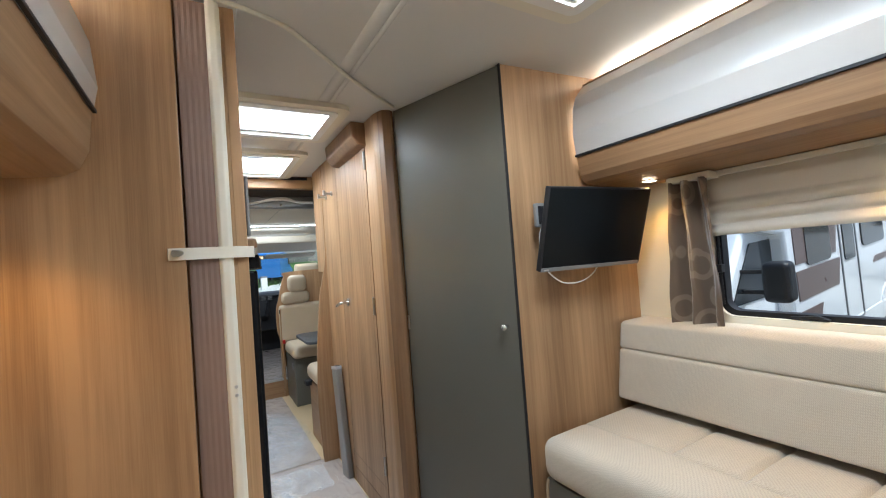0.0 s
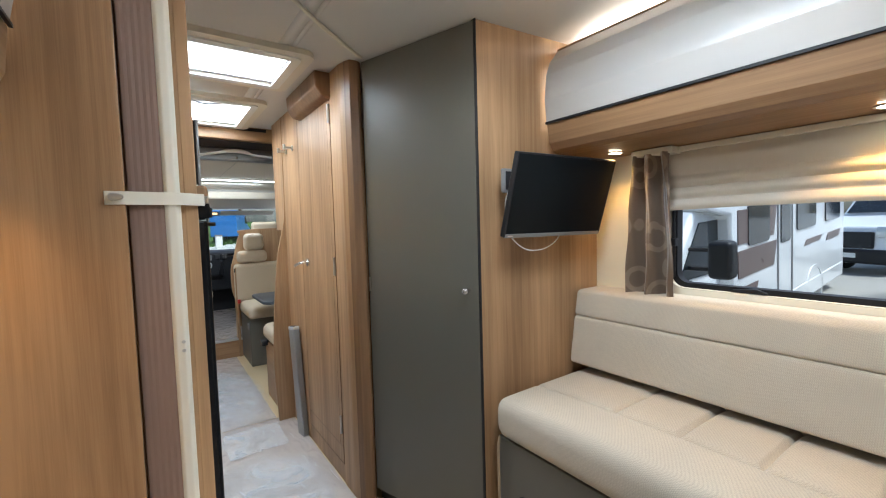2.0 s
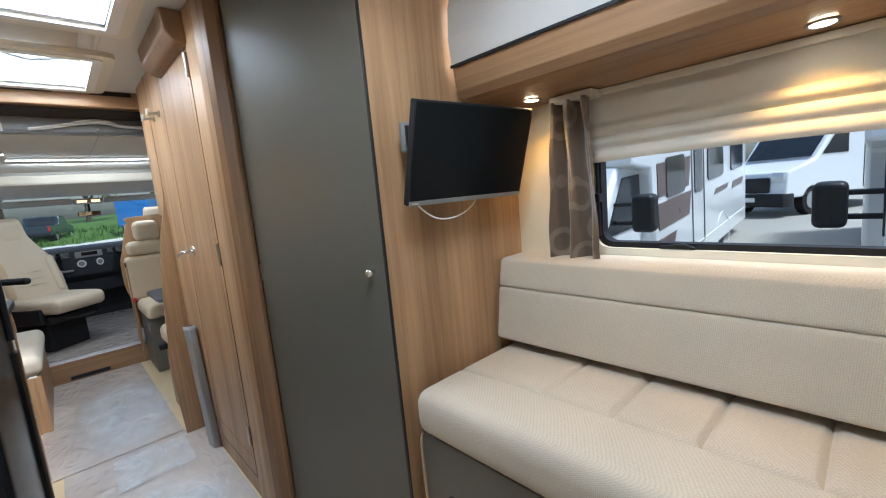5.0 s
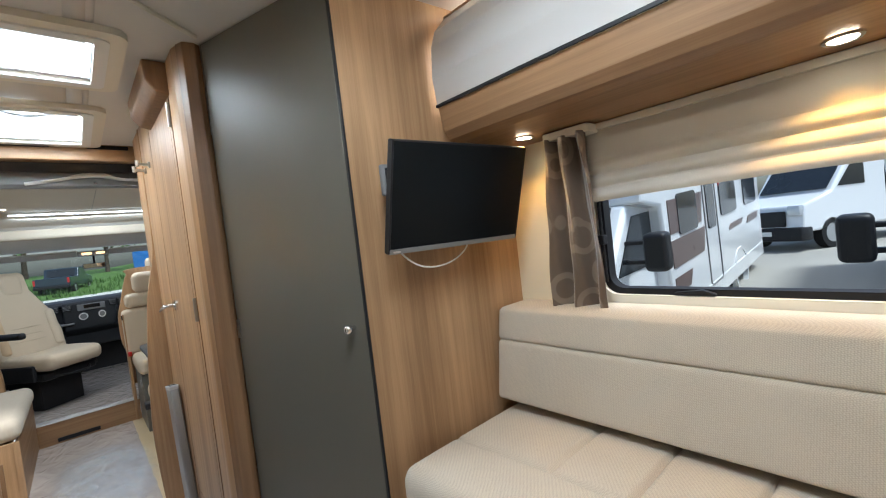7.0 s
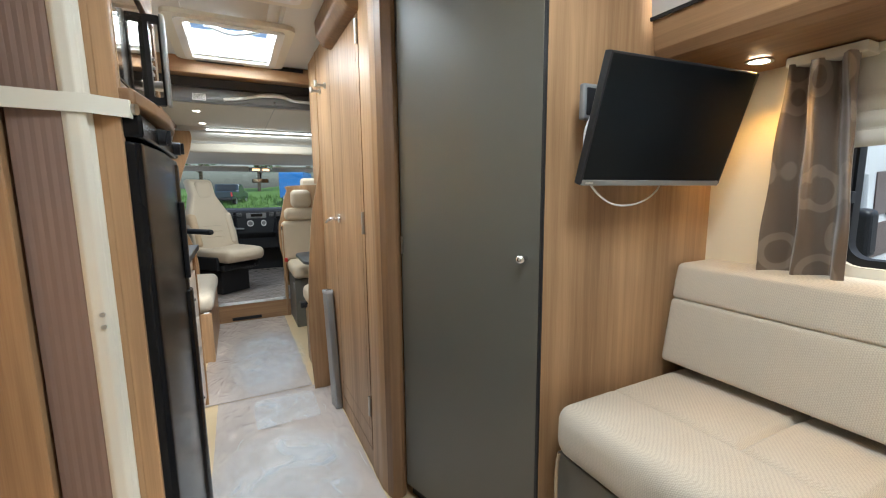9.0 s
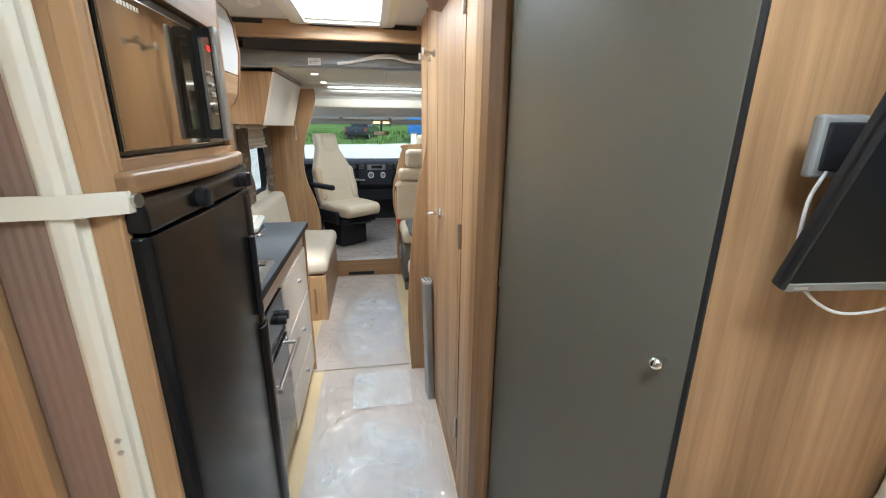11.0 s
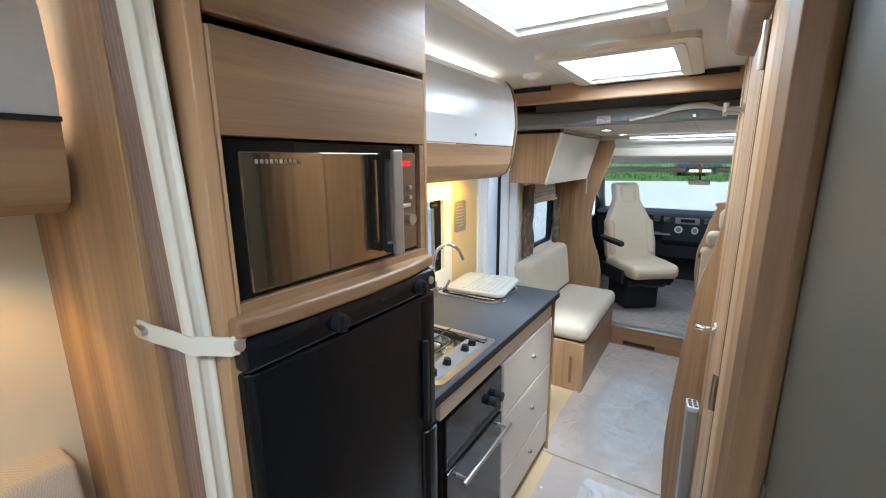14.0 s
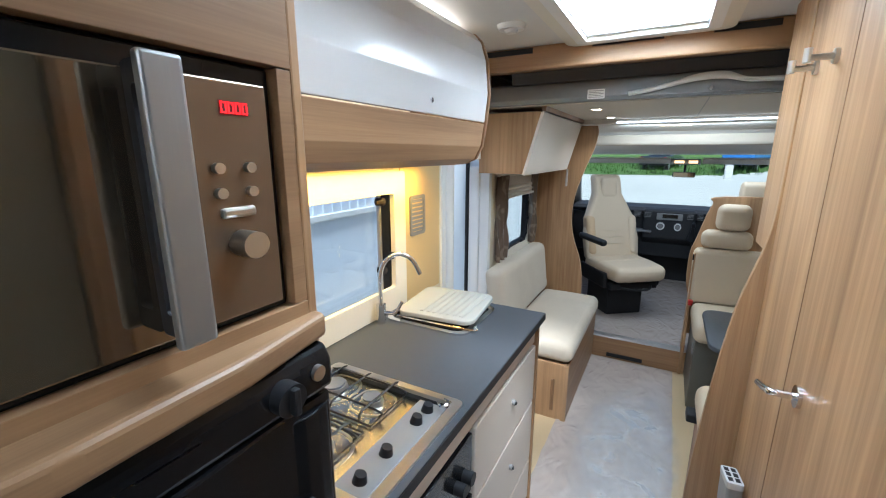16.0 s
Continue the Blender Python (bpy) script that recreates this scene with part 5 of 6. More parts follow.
# ---- roof bed over the front ----
section(x=((-0.48, -0.34), (0.155, 0.263), (0.62, 0.723), (0.862, 0.895), (1.83, 1.80)),
        y=((3.56, 3.56), (3.84, 3.826), (4.20, 4.114), (4.52, 4.714), (4.78, 4.95), (5.45, 5.50)),
        z=((1.70, 1.665), (1.80, 1.765), (1.85, 1.810), (1.884, 1.838), (1.915, 1.867), (1.955, 1.905), (1.985, 1.955), (2.02, 2.0), (2.05, 2.05)))
structure("beam", one(LEFT, 1.05, 3.56, 3.60, 1.985, CEIL, 0.006), WOOD_X, "walnut beam across the ceiling")
for x in (-0.22, 0.3, 0.72):
    structure("trim_slot", one(x - 0.13, x + 0.13, 3.555, 3.562, 2.033, 2.046, 0.0), BLACK, "dark slot at the beam's top edge")
structure("panel_soffit", boxes((LEFT, RIGHT, 3.601, 3.84, 2.014, 2.024)), WOOD_X, "walnut soffit behind the ceiling beam")
bed = thing("roof_bed", (0.65, 4.3, 1.9), "raised drop-down bed with silver grey front and cream underside", "bed")
part("front_rail", prism([(3.855, 1.888), (3.842, 1.91), (3.846, 1.970), (3.86, 1.978), (3.90, 1.978), (3.90, 1.888)], "x", LEFT + 0.02, RIGHT - 0.02, 0.003), GREY_SILVER, bed)
part("mesh_band", prism([(3.835, 1.974), (3.90, 1.974), (3.90, 2.012), (3.815, 2.012)], "x", -0.28, RIGHT - 0.02, 0.002), MESH_DARK, bed, "dark mesh band")
part("underside", boxes((LEFT + 0.02, RIGHT - 0.02, 3.90, 4.78, 1.884, 1.90)), BED_LINING, bed)
part("seam", boxes((0.62, 0.624, 3.905, 4.775, 1.882, 1.8845)), GREY_PLASTIC, bed)
part("front_lip", one(LEFT + 0.02, RIGHT - 0.02, 4.78, 4.80, 1.845, 1.91, 0.004), BED_LINING, bed)
part("led", boxes((0.13, RIGHT - 0.02, 4.775, 4.782, 1.848, 1.860)), glow("cool_led", (0.85, 0.92, 1.0), 5.0), bed, "cool white light strip")
part("grab_rail", tube([(0.30, 3.835, 1.912), (0.40, 3.82, 1.925), (0.55, 3.815, 1.955), (0.68, 3.815, 1.958), (0.80, 3.82, 1.940), (0.95, 3.835, 1.938)], 0.011, 10), WHITE_PLASTIC, bed, "wavy white grab rail")
part("rail_backing", prism([(0.36, 1.905), (0.45, 1.925), (0.60, 1.945), (0.75, 1.935), (0.9, 1.915), (0.9, 1.90), (0.36, 1.90)], "y", 3.836, 3.843), GREY_PLASTIC, bed)
part("lock", rod((0.62, 3.845, 1.915), (0.62, 3.828, 1.915), 0.009), CHROME, bed)
lbl = part("label_plate", one(0.115, 0.195, 3.838, 3.8425, 1.898, 1.943, 0.0), WHITE_PLASTIC, bed, "white notice with small print")
for i in range(5):
    part("print_bar", boxes((0.121, 0.189 - (i % 2) * 0.012, 3.8372, 3.8378, 1.904 + i * 0.0075, 1.9065 + i * 0.0075)), GREY_PLASTIC, lbl, "unreadable line of print")
for x, y in ((0.114, 4.20), (0.115, 4.52)):
    d = thing("downlight", (x, y, 1.88), "small round downlight in the bed underside", "downlight", "bed downlights")
    part("bezel", ring("z", 1.874, 1.884, loop(x - 0.032, x + 0.032, y - 0.032, y + 0.032, 0.0319), loop(x - 0.024, x + 0.024, y - 0.024, y + 0.024, 0.0239)), CHROME, d)
    part("lens", rod((x, y, 1.876), (x, y, 1.884), 0.024, 24), SPOT_ON, d)
structure("panel_overcab", prism([(4.80, 1.865), (4.80, 1.85), (5.45, 1.80), (5.45, 1.82)], "x", LEFT, RIGHT), BED_LINING, "cream panel between bed and cab")
structure("trim_script", boxes(*[(0.40 + i * 0.035, 0.428 + i * 0.035, 5.00, 5.012, 1.828, 1.8335 + 0.004 * (i % 2)) for i in range(6)]), TAN, "plain bars in place of a script badge")
structure("trim_headband", one(LEFT, RIGHT, 5.45, 5.60, 1.700, 1.795, 0.03, 4), UPHOLSTERY, "padded cream band across the cab roof")

# ---- dinette ----
section(x=((0.665, 0.812), (1.72, 1.79)), y=((4.4, 4.45),), z=((0.0, 0.0), (0.985, 0.96), (1.345, 1.325)))
def wavy_back(x0, x1):
    return [(x0 + 0.03, 0.55), (x0 - 0.01, 0.70), (x0 - 0.012, 0.93), (x0 + 0.02, 1.05), (x0 + 0.05, 1.17), (x0 + 0.09, 1.28), (x0 + 0.16, 1.335), (x1, 1.345), (x1, 0.55)]
rs = thing("rear_facing_seat", (1.15, 4.75, 0), "cream padded travel seat with headrests in a walnut frame", "seat")
pe = [(p.x, p.y) for p in curve_through([Vector((a, b, 0)) for a, b in wavy_back(0.665, 1.72)[:8]], 5)]
part("back_panel", prism([*pe, (1.72, 0.3), (0.69, 0.3)], "y", 5.00, 5.03, 0.004), WOOD_Z, rs)
part("backrest", cushion(0.672, 1.70, 4.89, 5.0, 0.58, 0.985, 0.04, (), (), 0.006), LEATHER, rs)
for x in (0.79, 1.33):
    hr = part("headrest", cushion(x - 0.085, x + 0.23, 4.885, 4.985, 0.995, 1.115, 0.045, (), (), 0.004), LEATHER, rs)
    part("headrest_top", cushion(x - 0.01, x + 0.20, 4.88, 4.98, 1.118, 1.29, 0.05, (), (), 0.004), LEATHER, hr)
part("seat", cushion(0.70, 1.70, 4.40, 4.90, 0.475, 0.60, 0.05, (), (), 0.012), LEATHER, rs)
part("seat_box", one(0.72, 1.70, 4.46, 4.95, 0.0, 0.47, 0.006), GREY_DOOR, rs, "dark grey seat box")
part("side_board", one(0.675, 0.70, 4.90, 5.02, 0.0, 0.95, 0.006), WOOD_Z, rs)
part("belt_buckle", one(0.675, 0.705, 4.83, 4.86, 0.58, 0.62, 0.005), RED, rs, "red belt buckle")
part("belt_guide", one(0.668, 0.676, 4.895, 4.91, 0.90, 0.94, 0.002), BLACK, rs)
part("socket", one(0.712, 0.722, 4.50, 4.56, 0.36, 0.42, 0.003), GREY_PLASTIC, rs)
section(x=((0.735, 0.797), (1.75, 1.79)), y=((3.21, 3.262),))
fs = thing("dinette_bench", (1.2, 3.5, 0), "cream dinette bench behind the walnut end panel", "bench")
part("seat_box", one(0.78, 1.75, 3.21, 3.68, 0.0, 0.44, 0.006), WOOD_Y, fs)
part("seat", cushion(0.765, 1.75, 3.21, 3.72, 0.445, 0.57, 0.05, (), (), 0.01), LEATHER, fs)
part("backrest", cushion(0.90, 1.75, 3.21, 3.32, 0.57, 1.15, 0.045), LEATHER, fs)
part("belt_buckle", one(0.735, 0.79, 3.60, 3.68, 0.41, 0.45, 0.008), BLACK, fs, "black belt buckle on the seat edge")
tb = thing("dinette_table", (1.2, 4.1, 0), "dark grey table with rounded corners on a metal leg", "table")
part("tabletop", prism(loop(0.80, 1.80, 3.76, 4.34, 0.08), "z", 0.695, 0.720, 0.006, 3), WORKTOP, tb)
part("leg", rod((1.25, 4.05, 0.0), (1.25, 4.05, 0.695), 0.03, 20), ALU, tb)
part("foot", rod((1.25, 4.05, 0.0), (1.25, 4.05, 0.015), 0.12, 28), ALU, tb)

# folded table leg leaning in the corner
section(x=((0.5, 0.5),))
tleg = thing("loose_table_leg", (0.84, 2.83, 0), "grey aluminium table leg leaning against the washroom wall", "table leg")
lm = look((0.876, 2.900, 0.004), (0.868, 2.988, 0.683)) @ Matrix.Rotation(math.pi, 4, "Y")
part("profile", moved(prism(loop(-0.020, 0.020, -0.045, 0.045, 0.008), "z", 0.0, 0.672, 0.002), lm), ALU, tleg)
part("end_cap", moved(prism(loop(-0.021, 0.021, -0.046, 0.046, 0.008), "z", 0.665, 0.684, 0.002), lm), plain("light_grey_cap", (0.5, 0.5, 0.5), 0.4), tleg)
for i in range(3):
    for k in (-1, 1):
        part("slot", moved(one(k * 0.009 - 0.006, k * 0.009 + 0.006, -0.036 + i * 0.026, -0.018 + i * 0.026, 0.6835, 0.6852, 0.0), lm), BLACK, tleg)

# ---- protective film ----
section(x=((0.10, 0.16), (0.235, 0.25), (0.735, 0.79), (0.872, 0.893)), y=((0.2, 0.2), (3.19, 3.235), (4.925, 4.955)))
def film(name, x0, x1, y0, y1):
    def f(x, y):
        e = min(1, min(x - x0, x1 - x, y - y0, y1 - y) / 0.03 + 0.15)
        h = noise.noise((x * 9, y * 6, 3.1)) * 0.5 + noise.noise((x * 24 + 4 * noise.noise((x * 5, y * 5, 9)), y * 15, 7.7)) * 0.5
        return (x + 0.006 * noise.noise((0, y * 9, 1)), y, 0.006 + 0.005 * e * h)
    return single(name, sheet(steps(x0, x1, 60), steps(y0, y1, 140), f, (0, 0, -0.0015)), FLOOR, "crinkled clear protective film laid on the floor", "floor film", "floor films")
main_film = film("floor_film", 0.235, 0.872, 0.2, 3.19)
film("floor_film", 0.10, 0.735, 3.20, 4.925)


def milky_sheet(fade):
    """Milky white see-through sheet, crumpled and shiny, for pale patches and painted gloss."""
    m, n, l, b = nodes("milky_sheet")
    co, nz, ramp = n.new("ShaderNodeTexCoord"), n.new("ShaderNodeTexNoise"), n.new("ShaderNodeValToRGB")
    nz.inputs["Scale"].default_value, nz.inputs["Detail"].default_value, nz.inputs["Distortion"].default_value = 22, 5, 1.2
    l.new(co.outputs["Object"], nz.inputs["Vector"])
    nz.inputs["Scale"].default_value, nz.inputs["Detail"].default_value, nz.inputs["Distortion"].default_value = 5, 7, 1.0
    e = ramp.color_ramp.elements
    e[0].position, e[0].color = 0.34, (0.10, 0.10, 0.10, 1)
    e[1].position, e[1].color = 0.72, (0.42, 0.42, 0.42, 1)
    l.new(nz.outputs["Fac"], ramp.inputs["Fac"])
    grad, mp, fall, mul = n.new("ShaderNodeTexGradient"), n.new("ShaderNodeMapping"), n.new("ShaderNodeMapRange"), n.new("ShaderNodeMath")
    grad.gradient_type = "SPHERICAL"
    mp.inputs["Location"].default_value, mp.inputs["Scale"].default_value = (-1, -1, 0), (2, 2, 0)
    l.new(co.outputs["Generated"], mp.inputs["Vector"])
    l.new(mp.outputs["Vector"], grad.inputs["Vector"])
    fall.inputs["From Min"].default_value, fall.inputs["From Max"].default_value = (-2, -1) if fade < 0 else (0, fade)
    l.new(grad.outputs["Fac"], fall.inputs["Value"])
    mul.operation = "MULTIPLY"
    l.new(ramp.outputs["Color"], mul.inputs[0])
    l.new(fall.outputs["Result"], mul.inputs[1])
    l.new(mul.outputs[0], b.inputs["Alpha"])
    b.inputs["Base Color"].default_value = (0.80, 0.82, 0.84, 1)
    b.inputs["Roughness"].default_value = 0.16
    b.inputs["Specular IOR Level"].default_value = 0.8
    bp = n.new("ShaderNodeBump")
    bp.inputs["Strength"].default_value, bp.inputs["Distance"].default_value = 0.7, 0.012
    wr, wm2 = n.new("ShaderNodeTexNoise"), n.new("ShaderNodeMapping")
    wm2.inputs["Scale"].default_value = (1.0, 0.45, 1.0)
    wr.inputs["Scale"].default_value, wr.inputs["Detail"].default_value, wr.inputs["Distortion"].default_value = 8, 3, 0.8
    wr.noise_type = "RIDGED_MULTIFRACTAL"
    l.new(co.outputs["Object"], wm2.inputs["Vector"])
    l.new(wm2.outputs["Vector"], wr.inputs["Vector"])
    l.new(wr.outputs["Fac"], bp.inputs["Height"])
    l.new(bp.outputs["Normal"], b.inputs["Normal"])
    return m


MILKY, MILKY_SQUARE = milky_sheet(0.35), milky_sheet(-0.01)
MILKY_SQUARE.name = "milky_sheet_square"
def milky_patch(x0, x1, y0, y1, ragged, label):
    def f(u, v):
        x, y = x0 + (x1 - x0) * u, y0 + (y1 - y0) * v
        a = ragged * (1 - abs(2 * v - 1) ** 4)
        x += 0.5 * ragged * noise.noise((v * 5, u, 1.5 + y0)) + 0.3 * ragged * (0.5 - u) * abs(2 * v - 1) ** 2 * 3
        y += 0.5 * ragged * noise.noise((u * 5, v, 8.5 + y0))
        h = noise.noise((x * 22, y * 16, 2.2)) + 0.6 * noise.noise((x * 55, y * 40, 5.0))
        return (x, y, 0.0165 + 0.0035 * h)
    return single("milky_patch", sheet(steps(0, 1, 36), steps(0, 1, 44), f, (0, 0, -0.0008)), MILKY if ragged > 0.05 else MILKY_SQUARE, label, "plastic film", "loose floor films")
milky_patch(0.41, 0.72, 2.79, 3.11, 0.012, "pale milky see-through square on the floor film")
# Ragged patches: bright reflections on the floor film, put into white colour.
milky_patch(0.22, 0.84, 1.95, 2.75, 0.10, "ragged milky patch painting bright gloss on the floor film")
milky_patch(0.28, 0.80, 3.15, 4.50, 0.06, "long ragged milky patch painting bright gloss on the floor film")

# Creases of the clear film; their linear glints are put into white colour.
CREASE = plain("film_crease_glint", (0.72, 0.73, 0.74), 0.12, 0, 0.05, 9, 90, 0.0, 0.6)
rc = random.Random(11)
for i in range(26):
    x, y = rc.uniform(0.62, 0.86) if i % 3 else rc.uniform(0.28, 0.6), rc.uniform(1.6, 3.1)
    a, n2 = rc.uniform(0.9, 2.2), rc.uniform(0.04, 0.13)
    p0 = Vector((x, y, 0.010))
    d = Vector((math.cos(a) * 0.5, math.sin(a), 0)) * n2
    part("crease", tube([p0 - d * 0.5, p0 + Vector((rc.uniform(-0.008, 0.008), 0, 0.003)), p0 + d * 0.5], rc.uniform(0.0012, 0.0026), 5, 4), CREASE, main_film)

# ---- cab ----
section(x=((0.0, 0.20),), z=((1.2, 1.2), (1.58, 1.522)))
def at_seat(bm, m):
    return moved(bm, m)


def cab_seat(m, label, arms=True):
    """Swivel cab seat; local -y is its front, origin on the cab floor."""
    t = thing("captain_chair", m.translation, label, "seat", "cab seats")
    part("pedestal", at_seat(one(-0.17, 0.17, -0.12, 0.24, 0.0, 0.26, 0.012, 2), m), BLACK, t)
    part("adjuster", at_seat(tube([(-0.15, -0.22, 0.30), (-0.05, -0.29, 0.285), (0.10, -0.29, 0.285), (0.17, -0.22, 0.30)], 0.010, 8), m), BLACK, t, "black seat adjuster bar")
    part("swivel", at_seat(one(-0.22, 0.22, -0.24, 0.22, 0.27, 0.335, 0.012, 2), m), BLACK, t)
    part("side_shield", at_seat(one(-0.27, -0.23, -0.20, 0.24, 0.28, 0.42, 0.015, 2), m), BLACK, t)
    part("side_shield", at_seat(one(0.23, 0.27, -0.20, 0.24, 0.28, 0.42, 0.015, 2), m), BLACK, t)
    def dish(p):
        p.x *= 1 - 0.10 * max(0, (-p.y - 0.1)) / 0.2
        p.z += 0.02 * (abs(p.x) / 0.25) ** 2 * (p.z > 0.4)
        return p
    part("cushion", at_seat(cushion(-0.26, 0.26, -0.34, 0.20, 0.355, 0.475, 0.058, (), (-0.05,), 0.012, 0.006, shape=dish), m), LEATHER, t)
    def back(p):
        k = (p.z - 0.45) / 0.60
        f = max(0.0, min(1.0, (k - 0.50) / 0.48))
        wide = 1 - 0.47 * f * f * (3 - 2 * f)
        p.x *= wide * (1 + 0.06 * math.sin(max(0, min(1, k)) * math.pi))
        p.y += 0.16 * k - 0.03 * (abs(p.x) / 0.25) ** 2
        return p
    part("backrest", at_seat(cushion(-0.26, 0.26, 0.12, 0.24, 0.44, 1.265, 0.05, (), (), 0.0, shape=back), m), LEATHER, t)
    hd = part("headrest", at_seat(cushion(-0.098, 0.098, 0.272, 0.372, 1.00, 1.235, 0.045, (), (), 0.008, shape=lambda p: Vector((p.x * (1 - 0.15 * (p.z - 1.03) / 0.24), p.y + 0.06 * (p.z - 1.03), p.z))), m), LEATHER, t)
    for z in (0.60, 0.66, 0.72):
        part("stitch_line", at_seat(tube([(-0.15, 0.143 + 0.16 * (z - 0.45) / 0.6 - 0.028, z), (0.15, 0.143 + 0.16 * (z - 0.45) / 0.6 - 0.028, z)], 0.003, 6, smooth=False), m), LEATHER, t)
    for s in (-1, 1):
        # One cream bolster is tan: warm side-window sunlight put into its colour.
        part("bolster", at_seat(cushion(s * 0.21 - 0.045, s * 0.21 + 0.045, 0.085, 0.20, 0.50, 0.86, 0.04, (), (), 0.0, shape=lambda p: Vector((p.x, p.y + 0.16 * (p.z - 0.45) / 0.6, p.z))), m), TAN if s < 0 else LEATHER, t)
    if arms:
        part("armrest", at_seat(cushion(-0.335, -0.275, -0.22, 0.19, 0.66, 0.715, 0.024, (), (), 0.0), m), BLACK, t, "folding black armrest")
    return t


cab_seat(pose(0.10, 5.66, CAB, 0, 0, 38), "cream swivelled passenger seat with black armrest on the cab floor")
cab_seat(pose(1.02, 5.80, CAB, 0, 0, 180), "cream driver seat facing the windscreen", False)

section(x=((-0.48, -0.34), (0.43, 0.67), (1.6, 1.72)), z=((0.5, 0.5), (0.92, 0.955), (1.2, 1.2), (1.58, 1.522)))
dash = thing("dashboard", (0.6, 6.7, 0.7), "black dashboard with radio, round heater dials and air vents", "dashboard")
part("top_pad", prism([(6.62, 0.93), (6.60, 0.97), (6.66, 1.005), (6.96, 1.02), (6.96, 0.93)], "x", LEFT + 0.02, 1.6, 0.008, 2), DASH, dash)
part("lower_body", prism([(6.66, 0.50), (6.64, 0.92), (6.96, 0.92), (6.96, 0.50)], "x", LEFT + 0.02, 1.6, 0.01), DASH, dash)
con = part("centre_console", prism([(6.62, 0.66), (6.55, 0.70), (6.575, 0.98), (6.62, 1.0), (6.70, 1.0), (6.70, 0.60)], "x", 0.20, 0.68, 0.015, 2), DASH, dash)
part("radio", one(0.31, 0.55, 6.555, 6.585, 0.885, 0.955, 0.006), GREY_PLASTIC, con, "grey radio panel")
part("display", one(0.36, 0.50, 6.551, 6.556, 0.905, 0.945, 0.0), BLACK_GLOSS, con)
for x in (0.35, 0.51):
    dl = part("heater_dial", rod((x, 6.565, 0.825), (x, 6.54, 0.825), 0.038, 24), GREY_PLASTIC, con, "round heater dial")
    part("ring", ring("y", 6.536, 6.541, loop(x - 0.036, x + 0.036, 0.789, 0.861, 0.0359), loop(x - 0.026, x + 0.026, 0.799, 0.851, 0.0259)), WHITE_PLASTIC, dl)
for x in (0.14, 0.235, 0.625, 0.72):
    vn = part("air_vent", one(x - 0.036, x + 0.036, 6.555, 6.60, 0.895, 0.965, 0.008), BLACK, dash)
    for i in range(4):
        part("slat", one(x - 0.03, x + 0.03, 6.550, 6.557, 0.905 + i * 0.015, 0.911 + i * 0.015, 0.0), GREY_PLASTIC, vn)
part("shelf", one(-0.05, 0.28, 6.52, 6.66, 0.755, 0.775, 0.008), GREY_PLASTIC, dash, "pale glovebox ledge")
part("gear_knob", moved(one(-0.02, 0.02, -0.02, 0.02, 0, 0.05, 0.015, 3), pose(0.66, 6.44, 0.84)), BLACK, dash)
part("gear_gaiter", rod((0.66, 6.50, 0.72), (0.66, 6.44, 0.85), 0.045, 16, 0.012), BLACK, dash)
wheel = thing("steering_wheel", (1.12, 6.35, 1.0), "black steering wheel in front of the driver seat", "steering wheel")
wm = pose(1.12, 6.40, 0.98, 62, 0, 0)
part("rim", moved(tube([(0.19 * math.cos(a), 0.19 * math.sin(a), 0) for a in [2 * math.pi * i / 24 for i in range(25)]], 0.014, 8, 2), wm), BLACK, wheel)
part("hub", moved(one(-0.07, 0.07, -0.06, 0.06, -0.03, 0.02, 0.015), wm), BLACK, wheel)
for a, b in (((-0.18, 0, 0), (-0.05, 0, 0)), ((0.05, 0, 0), (0.18, 0, 0)), ((0, -0.18, 0), (0, -0.05, 0))):
    part("spoke", moved(rod(a, b, 0.012), wm), BLACK, wheel)
ws = thing("window_windscreen", (0.5, 6.6, 1.0), "wide clear windscreen with dark edge", "window", kind="structure")
pane = part("pane", prism([(6.955, 1.01), (6.275, 1.62), (6.281, 1.626), (6.961, 1.016)], "x", LEFT + 0.02, 1.62), CLEAR, ws)
pane.visible_shadow = False
part("pillar", tube([(LEFT + 0.0, 6.98, 0.98), (LEFT + 0.04, 6.62, 1.32), (LEFT + 0.10, 6.27, 1.64)], 0.045, 8), GREY_PLASTIC, ws)
part("pillar", tube([(1.64, 6.98, 0.98), (1.60, 6.62, 1.32), (1.54, 6.27, 1.64)], 0.045, 8), GREY_PLASTIC, ws)
for x0, x1 in ((-0.36, 0.37), (0.64, 1.35)):
    sv = thing("sun_visor", ((x0 + x1) / 2, 6.22, 1.62), "pale grey sun visor folded up over the windscreen", "sun visor", "sun visors")
    part("flap", moved(one(x0, x1, -0.075, 0.075, -0.010, 0.010, 0.009, 3), Matrix.Translation((0, 6.18, 1.59)) @ Matrix.Rotation(radians(-18), 4, "X")), plain("visor_grey", (0.60, 0.60, 0.57), 0.7) if "visor_grey" not in bpy.data.materials else bpy.data.materials["visor_grey"], sv)
mir = thing("interior_mirror", (0.50, 6.38, 1.44), "black interior mirror under a roof lamp", "mirror")
part("housing", one(0.395, 0.605, 6.36, 6.39, 1.405, 1.465, 0.012, 3), BLACK, mir)
part("glass", one(0.403, 0.597, 6.357, 6.361, 1.411, 1.459, 0.0), plain("mirror_silver", (0.8, 0.82, 0.82), 0.03, 1.0, 0.01, 2, 10, 0.0), mir)
part("stalk", tube([(0.50, 6.385, 1.45), (0.50, 6.36, 1.51), (0.50, 6.33, 1.57)], 0.012, 8), BLACK, mir)
rl = thing("cab_roof_lamp", (0.50, 6.24, 1.58), "small roof lamp console with two amber lit lenses", "lamp")
part("console", one(0.37, 0.63, 6.13, 6.26, 1.555, 1.61, 0.01), GREY_PLASTIC, rl)
